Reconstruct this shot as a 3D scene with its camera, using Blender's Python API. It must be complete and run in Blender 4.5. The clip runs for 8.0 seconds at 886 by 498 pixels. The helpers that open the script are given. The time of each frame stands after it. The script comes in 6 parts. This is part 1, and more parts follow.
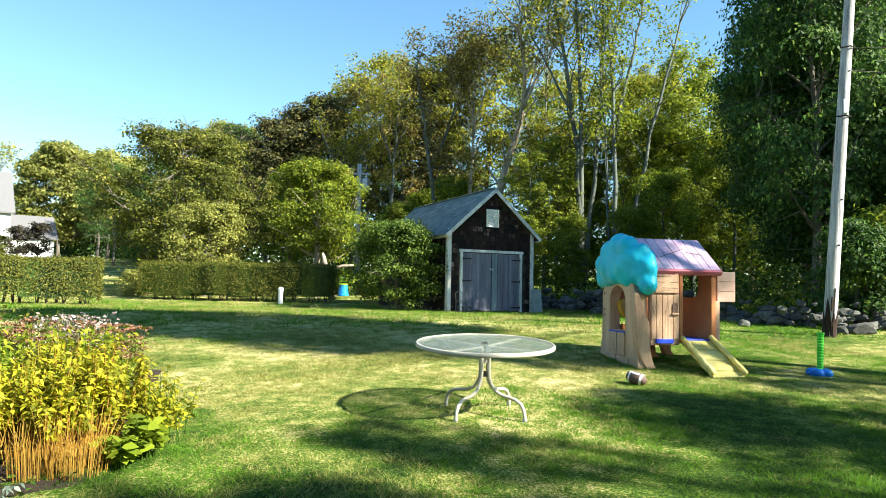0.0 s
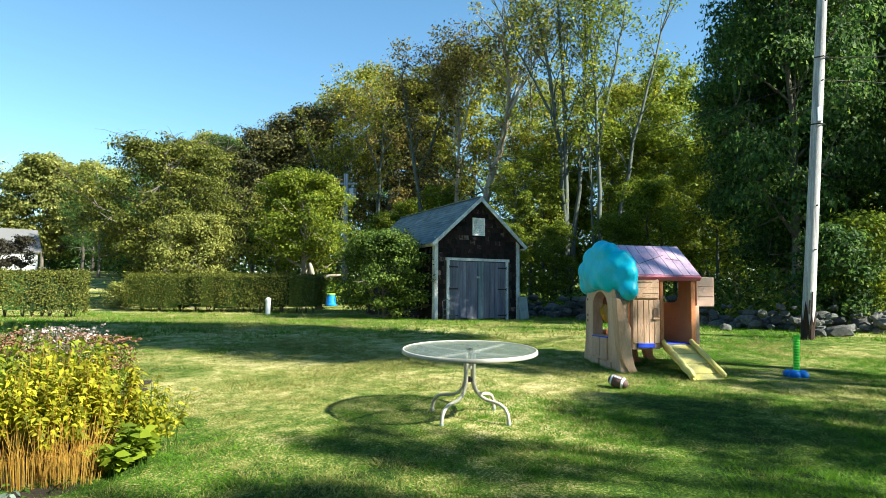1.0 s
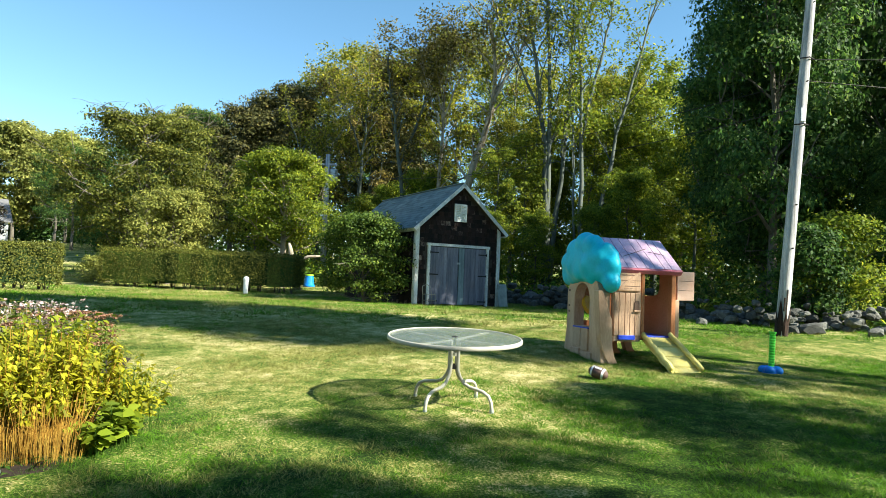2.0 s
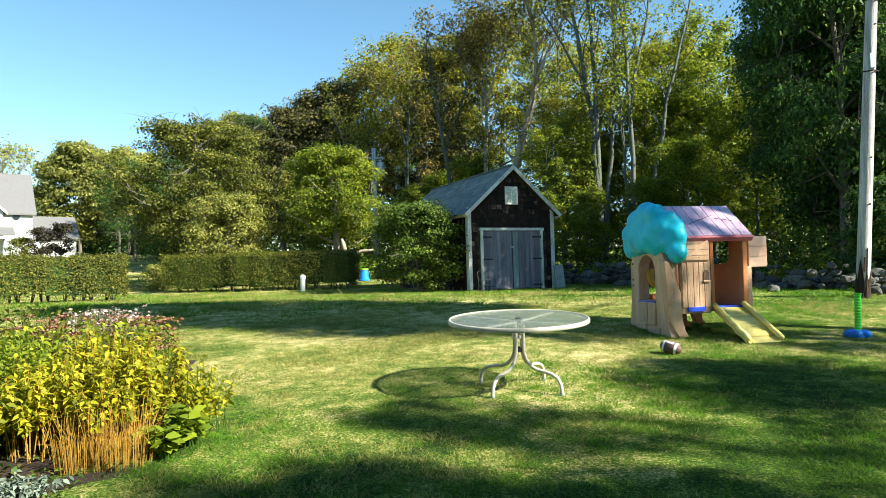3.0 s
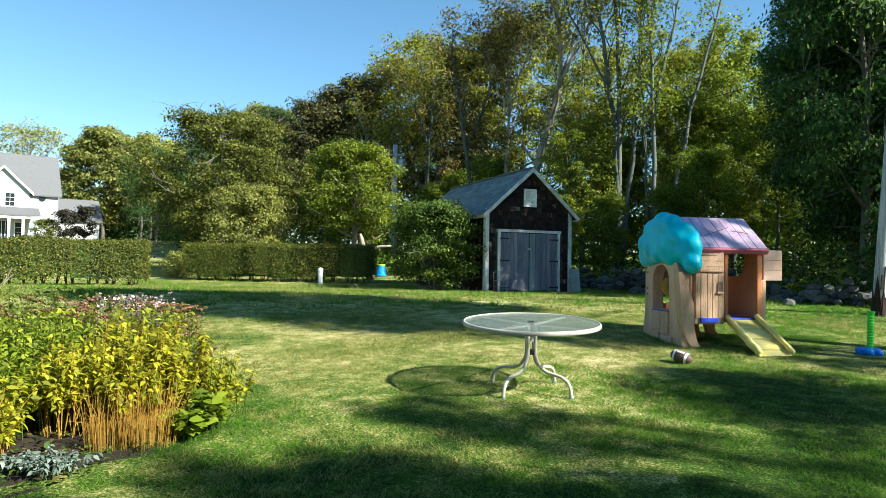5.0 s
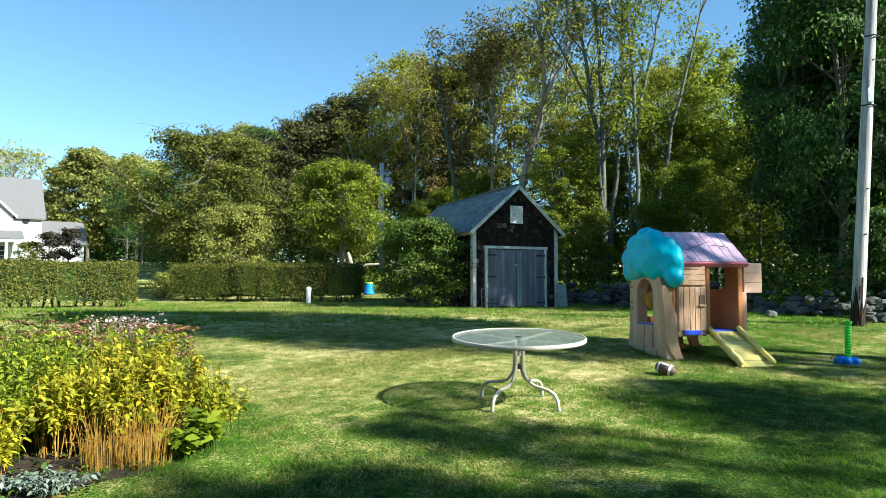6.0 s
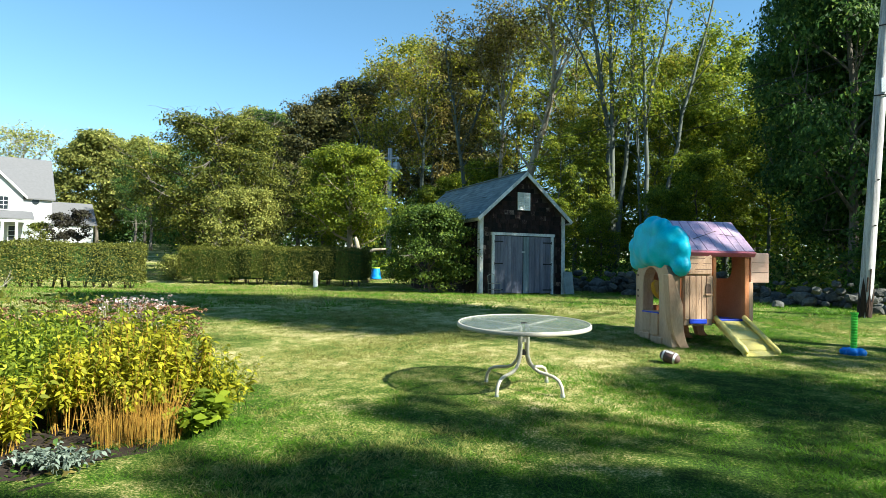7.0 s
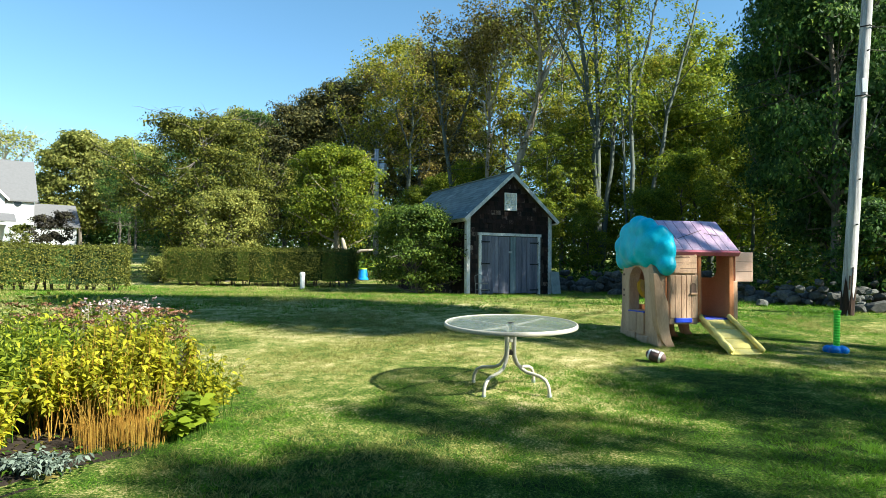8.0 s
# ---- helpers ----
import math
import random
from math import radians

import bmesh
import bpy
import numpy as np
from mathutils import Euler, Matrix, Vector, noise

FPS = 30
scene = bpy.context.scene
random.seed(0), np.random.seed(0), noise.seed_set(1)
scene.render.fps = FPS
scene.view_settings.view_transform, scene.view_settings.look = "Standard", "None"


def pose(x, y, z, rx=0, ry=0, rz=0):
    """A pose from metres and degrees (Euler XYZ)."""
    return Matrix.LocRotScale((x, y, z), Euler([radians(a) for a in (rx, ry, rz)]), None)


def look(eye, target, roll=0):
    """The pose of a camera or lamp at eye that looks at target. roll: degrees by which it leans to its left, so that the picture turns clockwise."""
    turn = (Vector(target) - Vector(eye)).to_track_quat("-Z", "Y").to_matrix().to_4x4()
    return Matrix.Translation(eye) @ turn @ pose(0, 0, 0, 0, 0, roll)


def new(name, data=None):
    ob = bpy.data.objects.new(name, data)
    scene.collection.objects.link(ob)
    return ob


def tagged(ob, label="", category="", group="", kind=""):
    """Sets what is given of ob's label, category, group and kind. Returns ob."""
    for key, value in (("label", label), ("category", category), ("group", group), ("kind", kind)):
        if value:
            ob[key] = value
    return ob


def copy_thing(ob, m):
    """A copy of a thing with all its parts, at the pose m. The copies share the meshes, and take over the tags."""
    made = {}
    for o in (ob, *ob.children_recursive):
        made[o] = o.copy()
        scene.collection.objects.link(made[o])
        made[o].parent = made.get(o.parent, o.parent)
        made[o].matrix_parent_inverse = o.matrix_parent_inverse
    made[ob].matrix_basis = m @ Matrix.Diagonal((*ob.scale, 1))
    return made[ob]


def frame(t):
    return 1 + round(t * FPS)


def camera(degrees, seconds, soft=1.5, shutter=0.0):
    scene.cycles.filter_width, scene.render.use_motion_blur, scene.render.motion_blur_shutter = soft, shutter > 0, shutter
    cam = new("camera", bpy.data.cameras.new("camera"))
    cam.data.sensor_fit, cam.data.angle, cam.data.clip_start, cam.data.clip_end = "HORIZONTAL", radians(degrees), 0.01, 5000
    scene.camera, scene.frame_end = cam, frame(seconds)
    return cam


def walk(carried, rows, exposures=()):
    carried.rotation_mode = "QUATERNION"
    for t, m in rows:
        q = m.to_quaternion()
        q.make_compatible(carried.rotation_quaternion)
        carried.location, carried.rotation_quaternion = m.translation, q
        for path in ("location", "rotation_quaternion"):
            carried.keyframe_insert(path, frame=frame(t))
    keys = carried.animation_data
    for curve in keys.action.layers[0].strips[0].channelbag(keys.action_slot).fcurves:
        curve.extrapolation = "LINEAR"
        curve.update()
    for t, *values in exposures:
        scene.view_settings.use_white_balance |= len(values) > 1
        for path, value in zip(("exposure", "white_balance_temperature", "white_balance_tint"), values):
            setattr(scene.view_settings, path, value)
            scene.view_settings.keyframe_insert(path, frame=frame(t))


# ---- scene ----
cam = camera(67.1, 8.0, 0.8)
PATH = [
    (0, (2.107, -0.207, 1.135), (2.017, 1.788, 1.256), 1.1),
    (0.5, (2.102, -0.393, 1.14), (1.952, 1.598, 1.263), 0.0),
    (1, (2.143, -0.366, 1.127), (2.09, 1.627, 1.274), 0.4),
    (1.5, (2.138, -0.597, 1.14), (2.106, 1.399, 1.269), 1.6),
    (1.7, (2.103, -0.427, 1.16), (2.104, 1.569, 1.28), 2.7),
    (2.8, (1.977, -0.288, 1.096), (2.001, 1.711, 1.161), -0.8),
    (3, (1.994, -0.139, 1.099), (1.854, 1.855, 1.165), -1.6),
    (3.5, (2.024, 0.043, 1.097), (1.585, 1.993, 1.155), -1.7),
    (4, (2.026, -0.101, 1.109), (1.522, 1.833, 1.185), -2.1),
    (4.5, (2.01, -0.263, 1.121), (1.724, 1.716, 1.172), 1.2),
    (5.8, (1.991, -0.379, 1.134), (1.847, 1.613, 1.233), 0.3),
    (6, (2.004, -0.463, 1.132), (1.851, 1.528, 1.243), -0.0),
    (6.5, (2.024, -0.421, 1.117), (1.843, 1.569, 1.198), 1.0),
    (7, (2.008, -0.489, 1.126), (1.834, 1.502, 1.195), 0.8),
    (7.5, (2.022, -0.459, 1.117), (1.895, 1.536, 1.172), 0.6),
    (8, (2.015, -0.484, 1.126), (1.879, 1.51, 1.197), 0.5),
]
walk(cam, [(t, look(eye, target, roll)) for t, eye, target, roll in PATH], [(0, 2.0, 6550, 4), (0.5, 1.82, 6350, 3), (1.0, 1.7, 6300, 2), (3.0, 1.74, 6650, 2), (3.5, 1.66, 6600, 3), (4.0, 1.56, 6200, 3), (4.5, 1.48, 6150, 2), (6.0, 1.58, 6100, 2), (8.0, 1.60, 6250, 2)])

# ---------------------------------------------------------------- light
SUN_AZ = (0.92, -0.39)          # ground direction towards the sun
SUN_EL = radians(36)
world = bpy.data.worlds.new("world")
scene.world = world
world.use_nodes = True
wn = world.node_tree.nodes
sky = wn.new("ShaderNodeTexSky")
sky.sky_type, sky.sun_disc = "NISHITA", False
sky.sun_elevation = SUN_EL
sky.sun_rotation = math.atan2(SUN_AZ[0], SUN_AZ[1])
sky.air_density, sky.dust_density, sky.ozone_density = 1.0, 0.0, 2.2
tint = wn.new("ShaderNodeHueSaturation")
tint.inputs["Hue"].default_value, tint.inputs["Saturation"].default_value = 0.492, 1.12
world.node_tree.links.new(sky.outputs[0], tint.inputs["Color"])
world.node_tree.links.new(tint.outputs[0], wn["Background"].inputs[0])
wn["Background"].inputs[1].default_value = 0.072
sun = new("sun", bpy.data.lights.new("sun", "SUN"))
sun.data.energy, sun.data.angle, sun.data.color = 5.0, radians(0.6), (1.0, 0.945, 0.83)
_d = Vector((SUN_AZ[0] * math.cos(SUN_EL), SUN_AZ[1] * math.cos(SUN_EL), math.sin(SUN_EL)))
sun.matrix_world = look(_d * 60, (0, 0, 0))


# ---------------------------------------------------------------- materials
def mat(name, a, b, scale=6.0, rough=0.7, bump=0.25, fine=60.0, metal=0.0, stretch=(1, 1, 1), c=None, vary=0.12, trans=0.0, spec=0.3, island=0.0):
    """Two colours mixed by coarse and fine noise; vary: change of value from object to object; island: from piece to piece."""
    m = bpy.data.materials.new(name)
    m.use_nodes = True
    n, l = m.node_tree.nodes, m.node_tree.links
    p = n["Principled BSDF"]
    p.inputs["Roughness"].default_value, p.inputs["Metallic"].default_value = rough, metal
    p.inputs["Specular IOR Level"].default_value = spec
    tc, mp = n.new("ShaderNodeTexCoord"), n.new("ShaderNodeMapping")
    mp.inputs["Scale"].default_value = stretch
    l.new(tc.outputs["Object"], mp.inputs[0])
    n1, n2 = n.new("ShaderNodeTexNoise"), n.new("ShaderNodeTexNoise")
    n1.inputs["Scale"].default_value, n2.inputs["Scale"].default_value = scale, fine
    n1.inputs["Detail"].default_value, n2.inputs["Detail"].default_value = 5, 4
    l.new(mp.outputs[0], n1.inputs[0]), l.new(mp.outputs[0], n2.inputs[0])
    add = n.new("ShaderNodeMix")
    add.data_type = "FLOAT"
    add.inputs[0].default_value = 0.4
    l.new(n1.outputs[0], add.inputs[2]), l.new(n2.outputs[0], add.inputs[3])
    ramp = n.new("ShaderNodeValToRGB")
    ramp.color_ramp.elements[0].position, ramp.color_ramp.elements[1].position = 0.36, 0.64
    ramp.color_ramp.elements[0].color, ramp.color_ramp.elements[1].color = (*a, 1), (*b, 1)
    if c:
        e = ramp.color_ramp.elements.new(0.72)
        e.color = (*c, 1)
    val = add.outputs[0]
    if island:
        geo, mix = n.new("ShaderNodeNewGeometry"), n.new("ShaderNodeMix")
        mix.data_type = "FLOAT"
        mix.inputs[0].default_value = island
        rr = n.new("ShaderNodeMapRange")
        rr.inputs[3].default_value, rr.inputs[4].default_value = 0.25, 0.8
        l.new(geo.outputs["Random Per Island"], rr.inputs[0])
        l.new(val, mix.inputs[2]), l.new(rr.outputs[0], mix.inputs[3])
        val = mix.outputs[0]
    l.new(val, ramp.inputs[0])
    oi, hs = n.new("ShaderNodeObjectInfo"), n.new("ShaderNodeHueSaturation")
    mr = n.new("ShaderNodeMapRange")
    mr.inputs[3].default_value, mr.inputs[4].default_value = 1 - vary, 1 + vary
    l.new(oi.outputs["Random"], mr.inputs[0]), l.new(mr.outputs[0], hs.inputs["Value"])
    l.new(ramp.outputs[0], hs.inputs["Color"]), l.new(hs.outputs[0], p.inputs["Base Color"])
    if bump:
        b_ = n.new("ShaderNodeBump")
        b_.inputs["Strength"].default_value, b_.inputs["Distance"].default_value = bump, 0.02
        l.new(add.outputs[0], b_.inputs["Height"]), l.new(b_.outputs[0], p.inputs["Normal"])
    if trans:
        t_, ms = n.new("ShaderNodeBsdfTranslucent"), n.new("ShaderNodeMixShader")
        ms.inputs[0].default_value = trans
        l.new(hs.outputs[0], t_.inputs[0])
        l.new(p.outputs[0], ms.inputs[1]), l.new(t_.outputs[0], ms.inputs[2])
        l.new(ms.outputs[0], n["Material Output"].inputs[0])
    return m


def leafmat(name, a, b, c, trans=0.5, vary=0.15, scale=0.5, island=0.65):
    return mat(name, a, b, scale, 0.65, 0, 9.0, c=c, vary=vary, trans=trans, spec=0.3, island=island)


M = dict(
    oak=leafmat("leaf_oak", (0.055, 0.075, 0.012), (0.190, 0.198, 0.029), (0.40, 0.37, 0.08)),
    dark=leafmat("leaf_dark", (0.026, 0.060, 0.015), (0.080, 0.155, 0.030), (0.23, 0.30, 0.05)),
    bright=leafmat("leaf_bright", (0.07, 0.115, 0.012), (0.245, 0.295, 0.020), (0.47, 0.46, 0.038)),
    autumn=leafmat("leaf_autumn", (0.10, 0.13, 0.016), (0.36, 0.35, 0.042), (0.64, 0.53, 0.06), 0.62),
    brown=leafmat("leaf_brown", (0.085, 0.075, 0.02), (0.29, 0.23, 0.06), (0.50, 0.38, 0.12), 0.62),
    yellow=leafmat("leaf_yellow", (0.08, 0.125, 0.012), (0.25, 0.30, 0.025), (0.53, 0.47, 0.04)),
    pale=leafmat("leaf_pale", (0.13, 0.155, 0.03), (0.335, 0.33, 0.075), (0.50, 0.475, 0.14)),
    pine=leafmat("leaf_pine", (0.08, 0.125, 0.05), (0.19, 0.25, 0.085), (0.31, 0.35, 0.13), 0.3),
    bronze=leafmat("leaf_bronze", (0.030, 0.034, 0.010), (0.105, 0.100, 0.026), (0.25, 0.20, 0.06), 0.3),
    shrub=leafmat("leaf_shrub", (0.035, 0.07, 0.010), (0.11, 0.165, 0.020), (0.27, 0.31, 0.045), 0.45),
    lime=leafmat("leaf_lime", (0.13, 0.19, 0.014), (0.34, 0.42, 0.03), (0.55, 0.60, 0.06), 0.5),
    bed=leafmat("leaf_bed", (0.17, 0.185, 0.014), (0.50, 0.46, 0.025), (0.76, 0.66, 0.05), 0.5),
    bedgreen=leafmat("leaf_bed_green", (0.11, 0.155, 0.014), (0.35, 0.385, 0.026), (0.64, 0.60, 0.05), 0.5),
    lowgreen=leafmat("leaf_low_green", (0.04, 0.10, 0.012), (0.13, 0.24, 0.02), (0.30, 0.38, 0.03), 0.4),
    silver=leafmat("leaf_silver", (0.09, 0.12, 0.09), (0.19, 0.23, 0.185), (0.35, 0.39, 0.33), 0.15),
    sedum=leafmat("flower_rust", (0.16, 0.075, 0.04), (0.28, 0.145, 0.085), (0.42, 0.26, 0.17), 0.15),
    aster=leafmat("flower_pale", (0.38, 0.24, 0.22), (0.60, 0.50, 0.46), (0.75, 0.70, 0.64), 0.25),
    redleaf=leafmat("leaf_red", (0.018, 0.014, 0.01), (0.04, 0.035, 0.018), (0.08, 0.08, 0.02), 0.25),
    hedge=leafmat("leaf_hedge", (0.060, 0.074, 0.010), (0.160, 0.168, 0.022), (0.35, 0.325, 0.055), 0.3),
    grass=leafmat("grass_blade", (0.036, 0.105, 0.006), (0.15, 0.31, 0.013), (0.40, 0.50, 0.05), 0.4, 0.05, 2.6, 0.32),
    straw=leafmat("grass_dry", (0.12, 0.135, 0.026), (0.36, 0.34, 0.10), (0.62, 0.55, 0.24), 0.3, 0.05, 3.0, 0.5),
    bark=mat("bark", (0.06, 0.05, 0.04), (0.16, 0.14, 0.115), 4, 0.9, 0.8, 30, stretch=(1, 1, 0.25)),
    greybark=mat("bark_grey", (0.055, 0.065, 0.055), (0.135, 0.15, 0.128), 3, 0.9, 0.6, 25, stretch=(1, 1, 0.3)),
    tanbark=mat("bark_tan", (0.20, 0.16, 0.115), (0.40, 0.34, 0.255), 3, 0.9, 0.7, 25, stretch=(1, 1, 0.3)),
    twig=mat("twig", (0.24, 0.21, 0.17), (0.46, 0.42, 0.36), 5, 0.9, 0.2),
    orange=mat("stem_orange", (0.32, 0.14, 0.018), (0.64, 0.41, 0.08), 6, 0.7, 0.1, vary=0.05, trans=0.2),
    soil=mat("soil", (0.012, 0.008, 0.006), (0.038, 0.026, 0.018), 12, 1.0, 1.0, 70),
    white=mat("white_paint", (0.70, 0.70, 0.68), (0.84, 0.84, 0.82), 3, 0.55, 0.12, 50, vary=0.03),
    oldwhite=mat("weathered_white_paint", (0.42, 0.41, 0.39), (0.80, 0.80, 0.79), 5, 0.7, 0.35, 45, stretch=(1, 1, 0.4), vary=0.06),
    siding=mat("white_siding", (0.42, 0.42, 0.42), (0.48, 0.48, 0.48), 1.0, 0.6, 0.1, 30, vary=0.02),
    roofgrey=mat("grey_roof", (0.122, 0.118, 0.123), (0.140, 0.136, 0.141), 4.0, 0.9, 0.3, 30, vary=0.03),
    shingle=mat("dark_wood_shingle", (0.007, 0.005, 0.004), (0.030, 0.015, 0.012), 5, 0.85, 0.6, 40, stretch=(1, 1, 0.5), c=(0.26, 0.19, 0.15), island=0.62),
    shedroof=mat("asphalt_shingle", (0.12, 0.15, 0.16), (0.22, 0.26, 0.265), 2.5, 0.95, 0.6, 60, c=(0.34, 0.36, 0.34), island=0.4),
    door=mat("weathered_blue_board", (0.115, 0.115, 0.15), (0.24, 0.235, 0.285), 4, 0.85, 0.5, 30, stretch=(3, 3, 0.25), c=(0.36, 0.36, 0.38), vary=0.14),
    dooredge=mat("weathered_green_board", (0.13, 0.18, 0.20), (0.30, 0.36, 0.38), 4, 0.85, 0.5, 30, stretch=(3, 3, 0.25)),
    iron=mat("black_iron", (0.012, 0.012, 0.012), (0.05, 0.045, 0.04), 12, 0.6, 0.3, metal=0.5),
    greyboard=mat("grey_board", (0.20, 0.23, 0.22), (0.36, 0.39, 0.38), 4, 0.6, 0.2),
    inside=mat("dark_inside_boards", (0.03, 0.025, 0.02), (0.08, 0.06, 0.05), 4, 0.9, 0.3),
    glassdark=mat("window_glass", (0.012, 0.015, 0.018), (0.025, 0.03, 0.034), 2, 0.15, 0, spec=0.35),
    tan=mat("tan_plastic", (0.42, 0.25, 0.155), (0.61, 0.405, 0.27), 2.5, 0.5, 0.15, 30, vary=0.03, stretch=(3, 3, 0.6)),
    tandark=mat("groove_plastic", (0.10, 0.06, 0.04), (0.17, 0.10, 0.07), 5, 0.7, 0.1),
    rust=mat("orange_brown_plastic", (0.48, 0.17, 0.06), (0.64, 0.27, 0.12), 3, 0.5, 0.1, 45, vary=0.02, trans=0.2),
    teal=mat("turquoise_plastic", (0.012, 0.42, 0.58), (0.03, 0.55, 0.73), 4, 0.45, 0.15, 40, vary=0.02),
    mauve=mat("faded_mauve_plastic", (0.45, 0.29, 0.42), (0.68, 0.52, 0.63), 3, 0.5, 0.15, 40, vary=0.02),
    rose=mat("rose_plastic", (0.50, 0.10, 0.15), (0.62, 0.22, 0.26), 4, 0.5, 0.1),
    pink=mat("faded_peach_plastic", (0.62, 0.36, 0.26), (0.74, 0.50, 0.38), 4, 0.5, 0.1),
    blue=mat("blue_plastic", (0.015, 0.04, 0.42), (0.03, 0.08, 0.60), 6, 0.4, 0.05),
    skyblue=mat("bright_blue_plastic", (0.01, 0.15, 0.62), (0.02, 0.25, 0.80), 6, 0.4, 0.05),
    lemon=mat("yellow_plastic", (0.62, 0.50, 0.12), (0.80, 0.70, 0.28), 4, 0.5, 0.1),
    amber=mat("amber_plastic", (0.70, 0.36, 0.02), (0.85, 0.50, 0.05), 4, 0.4, 0.05),
    green=mat("lime_plastic", (0.08, 0.55, 0.04), (0.14, 0.70, 0.07), 5, 0.4, 0.05),
    limegreen=mat("rim_green_plastic", (0.25, 0.45, 0.03), (0.35, 0.60, 0.05), 5, 0.4, 0.05),
    ball=mat("brown_football", (0.05, 0.03, 0.028), (0.13, 0.075, 0.06), 8, 0.55, 0.5, 160),
    ballwhite=mat("white_stripe", (0.55, 0.55, 0.56), (0.75, 0.75, 0.76), 8, 0.5, 0.2),
    enamel=mat("ivory_enamel", (0.36, 0.33, 0.27), (0.52, 0.48, 0.41), 5, 0.45, 0.1, vary=0.03),
    pole=mat("weathered_pole", (0.20, 0.185, 0.185), (0.60, 0.575, 0.58), 3, 0.9, 0.6, 40, stretch=(7, 7, 0.12), vary=0.02),
    rot=mat("rotten_wood", (0.014, 0.010, 0.009), (0.06, 0.034, 0.024), 3, 1.0, 0.9, 30, stretch=(3, 3, 0.3)),
    stone=mat("field_stone", (0.05, 0.05, 0.045), (0.14, 0.137, 0.125), 3, 0.9, 0.9, 30, c=(0.24, 0.24, 0.21), vary=0.35),
    bath=mat("pale_cast_stone", (0.42, 0.38, 0.33), (0.66, 0.62, 0.55), 6, 0.9, 0.5, 50),
    stake=mat("green_stake_metal", (0.10, 0.20, 0.16), (0.20, 0.33, 0.27), 8, 0.5, 0.1),
    steel=mat("zinc_steel", (0.35, 0.36, 0.37), (0.50, 0.51, 0.52), 8, 0.4, 0.1, metal=0.7),
)


def ground_material():
    """Turf: green and straw in patches, tufts and single blades."""
    m = bpy.data.materials.new("lawn_turf")
    m.use_nodes = True
    n, l = m.node_tree.nodes, m.node_tree.links
    p = n["Principled BSDF"]
    p.inputs["Roughness"].default_value, p.inputs["Specular IOR Level"].default_value = 1.0, 0.1
    tc = n.new("ShaderNodeTexCoord")
    layers = []
    for scale, detail in ((0.55, 3), (5.0, 4), (55.0, 5)):
        t = n.new("ShaderNodeTexNoise")
        t.inputs["Scale"].default_value, t.inputs["Detail"].default_value, t.inputs["Roughness"].default_value = scale, detail, 0.65
        l.new(tc.outputs["Object"], t.inputs[0])
        layers.append(t.outputs[0])
    total = None
    for out, w in zip(layers, (0.9, 0.8, 1.3)):
        k = n.new("ShaderNodeMath")
        k.operation = "MULTIPLY_ADD"
        k.inputs[1].default_value = w
        k.inputs[2].default_value = -0.5 * w
        l.new(out, k.inputs[0])
        if total is not None:
            a = n.new("ShaderNodeMath")
            a.operation = "ADD"
            l.new(total, a.inputs[0]), l.new(k.outputs[0], a.inputs[1])
            total = a.outputs[0]
        else:
            total = k.outputs[0]
    ramp = n.new("ShaderNodeValToRGB")
    e = ramp.color_ramp.elements
    e[0].position, e[0].color = 0.18, (0.014, 0.030, 0.006, 1)
    e[1].position, e[1].color = 0.82, (0.56, 0.47, 0.25, 1)
    for pos, col in ((0.40, (0.05, 0.10, 0.012, 1)), (0.52, (0.13, 0.17, 0.03, 1)), (0.64, (0.34, 0.30, 0.11, 1))):
        q = e.new(pos)
        q.color = col
    sh = n.new("ShaderNodeMath")
    sh.operation = "ADD"
    sh.inputs[1].default_value = 0.5
    # greener under the near shade, straw beyond: dry turf, and light put into colour
    xyz, dry = n.new("ShaderNodeSeparateXYZ"), n.new("ShaderNodeMapRange")
    l.new(tc.outputs["Object"], xyz.inputs[0]), l.new(xyz.outputs[1], dry.inputs[0])
    dry.inputs[1].default_value, dry.inputs[2].default_value = 4.2, 7.2
    dry.inputs[3].default_value, dry.inputs[4].default_value = 0.40, 0.55
    side, sub = n.new("ShaderNodeMapRange"), n.new("ShaderNodeMath")
    side.inputs[1].default_value, side.inputs[2].default_value = 3.2, 6.0
    side.inputs[3].default_value, side.inputs[4].default_value = 0.0, 0.12
    sub.operation = "SUBTRACT"
    l.new(xyz.outputs[0], side.inputs[0]), l.new(dry.outputs[0], sub.inputs[0]), l.new(side.outputs[0], sub.inputs[1])
    l.new(sub.outputs[0], sh.inputs[1])
    l.new(total, sh.inputs[0]), l.new(sh.outputs[0], ramp.inputs[0])
    l.new(ramp.outputs[0], p.inputs["Base Color"])
    bp = n.new("ShaderNodeBump")
    bp.inputs["Strength"].default_value, bp.inputs["Distance"].default_value = 0.7, 0.03
    l.new(sh.outputs[0], bp.inputs["Height"]), l.new(bp.outputs[0], p.inputs["Normal"])
    return m


M["lawn"] = ground_material()
glass = bpy.data.materials.new("frosted_glass")
glass.use_nodes = True
_g = glass.node_tree.nodes["Principled BSDF"]
_g.inputs["Base Color"].default_value = (0.60, 0.71, 0.67, 1)
_g.inputs["Roughness"].default_value = 0.2
_g.inputs["Transmission Weight"].default_value = 0.72
_g.inputs["IOR"].default_value = 1.45
_n, _l = glass.node_tree.nodes, glass.node_tree.links
_clear, _mix = _n.new("ShaderNodeBsdfTransparent"), _n.new("ShaderNodeMixShader")
_mix.inputs[0].default_value = 0.56
_l.new(_g.outputs[0], _mix.inputs[1]), _l.new(_clear.outputs[0], _mix.inputs[2])
_l.new(_mix.outputs[0], _n["Material Output"].inputs[0])
M["glass"] = glass


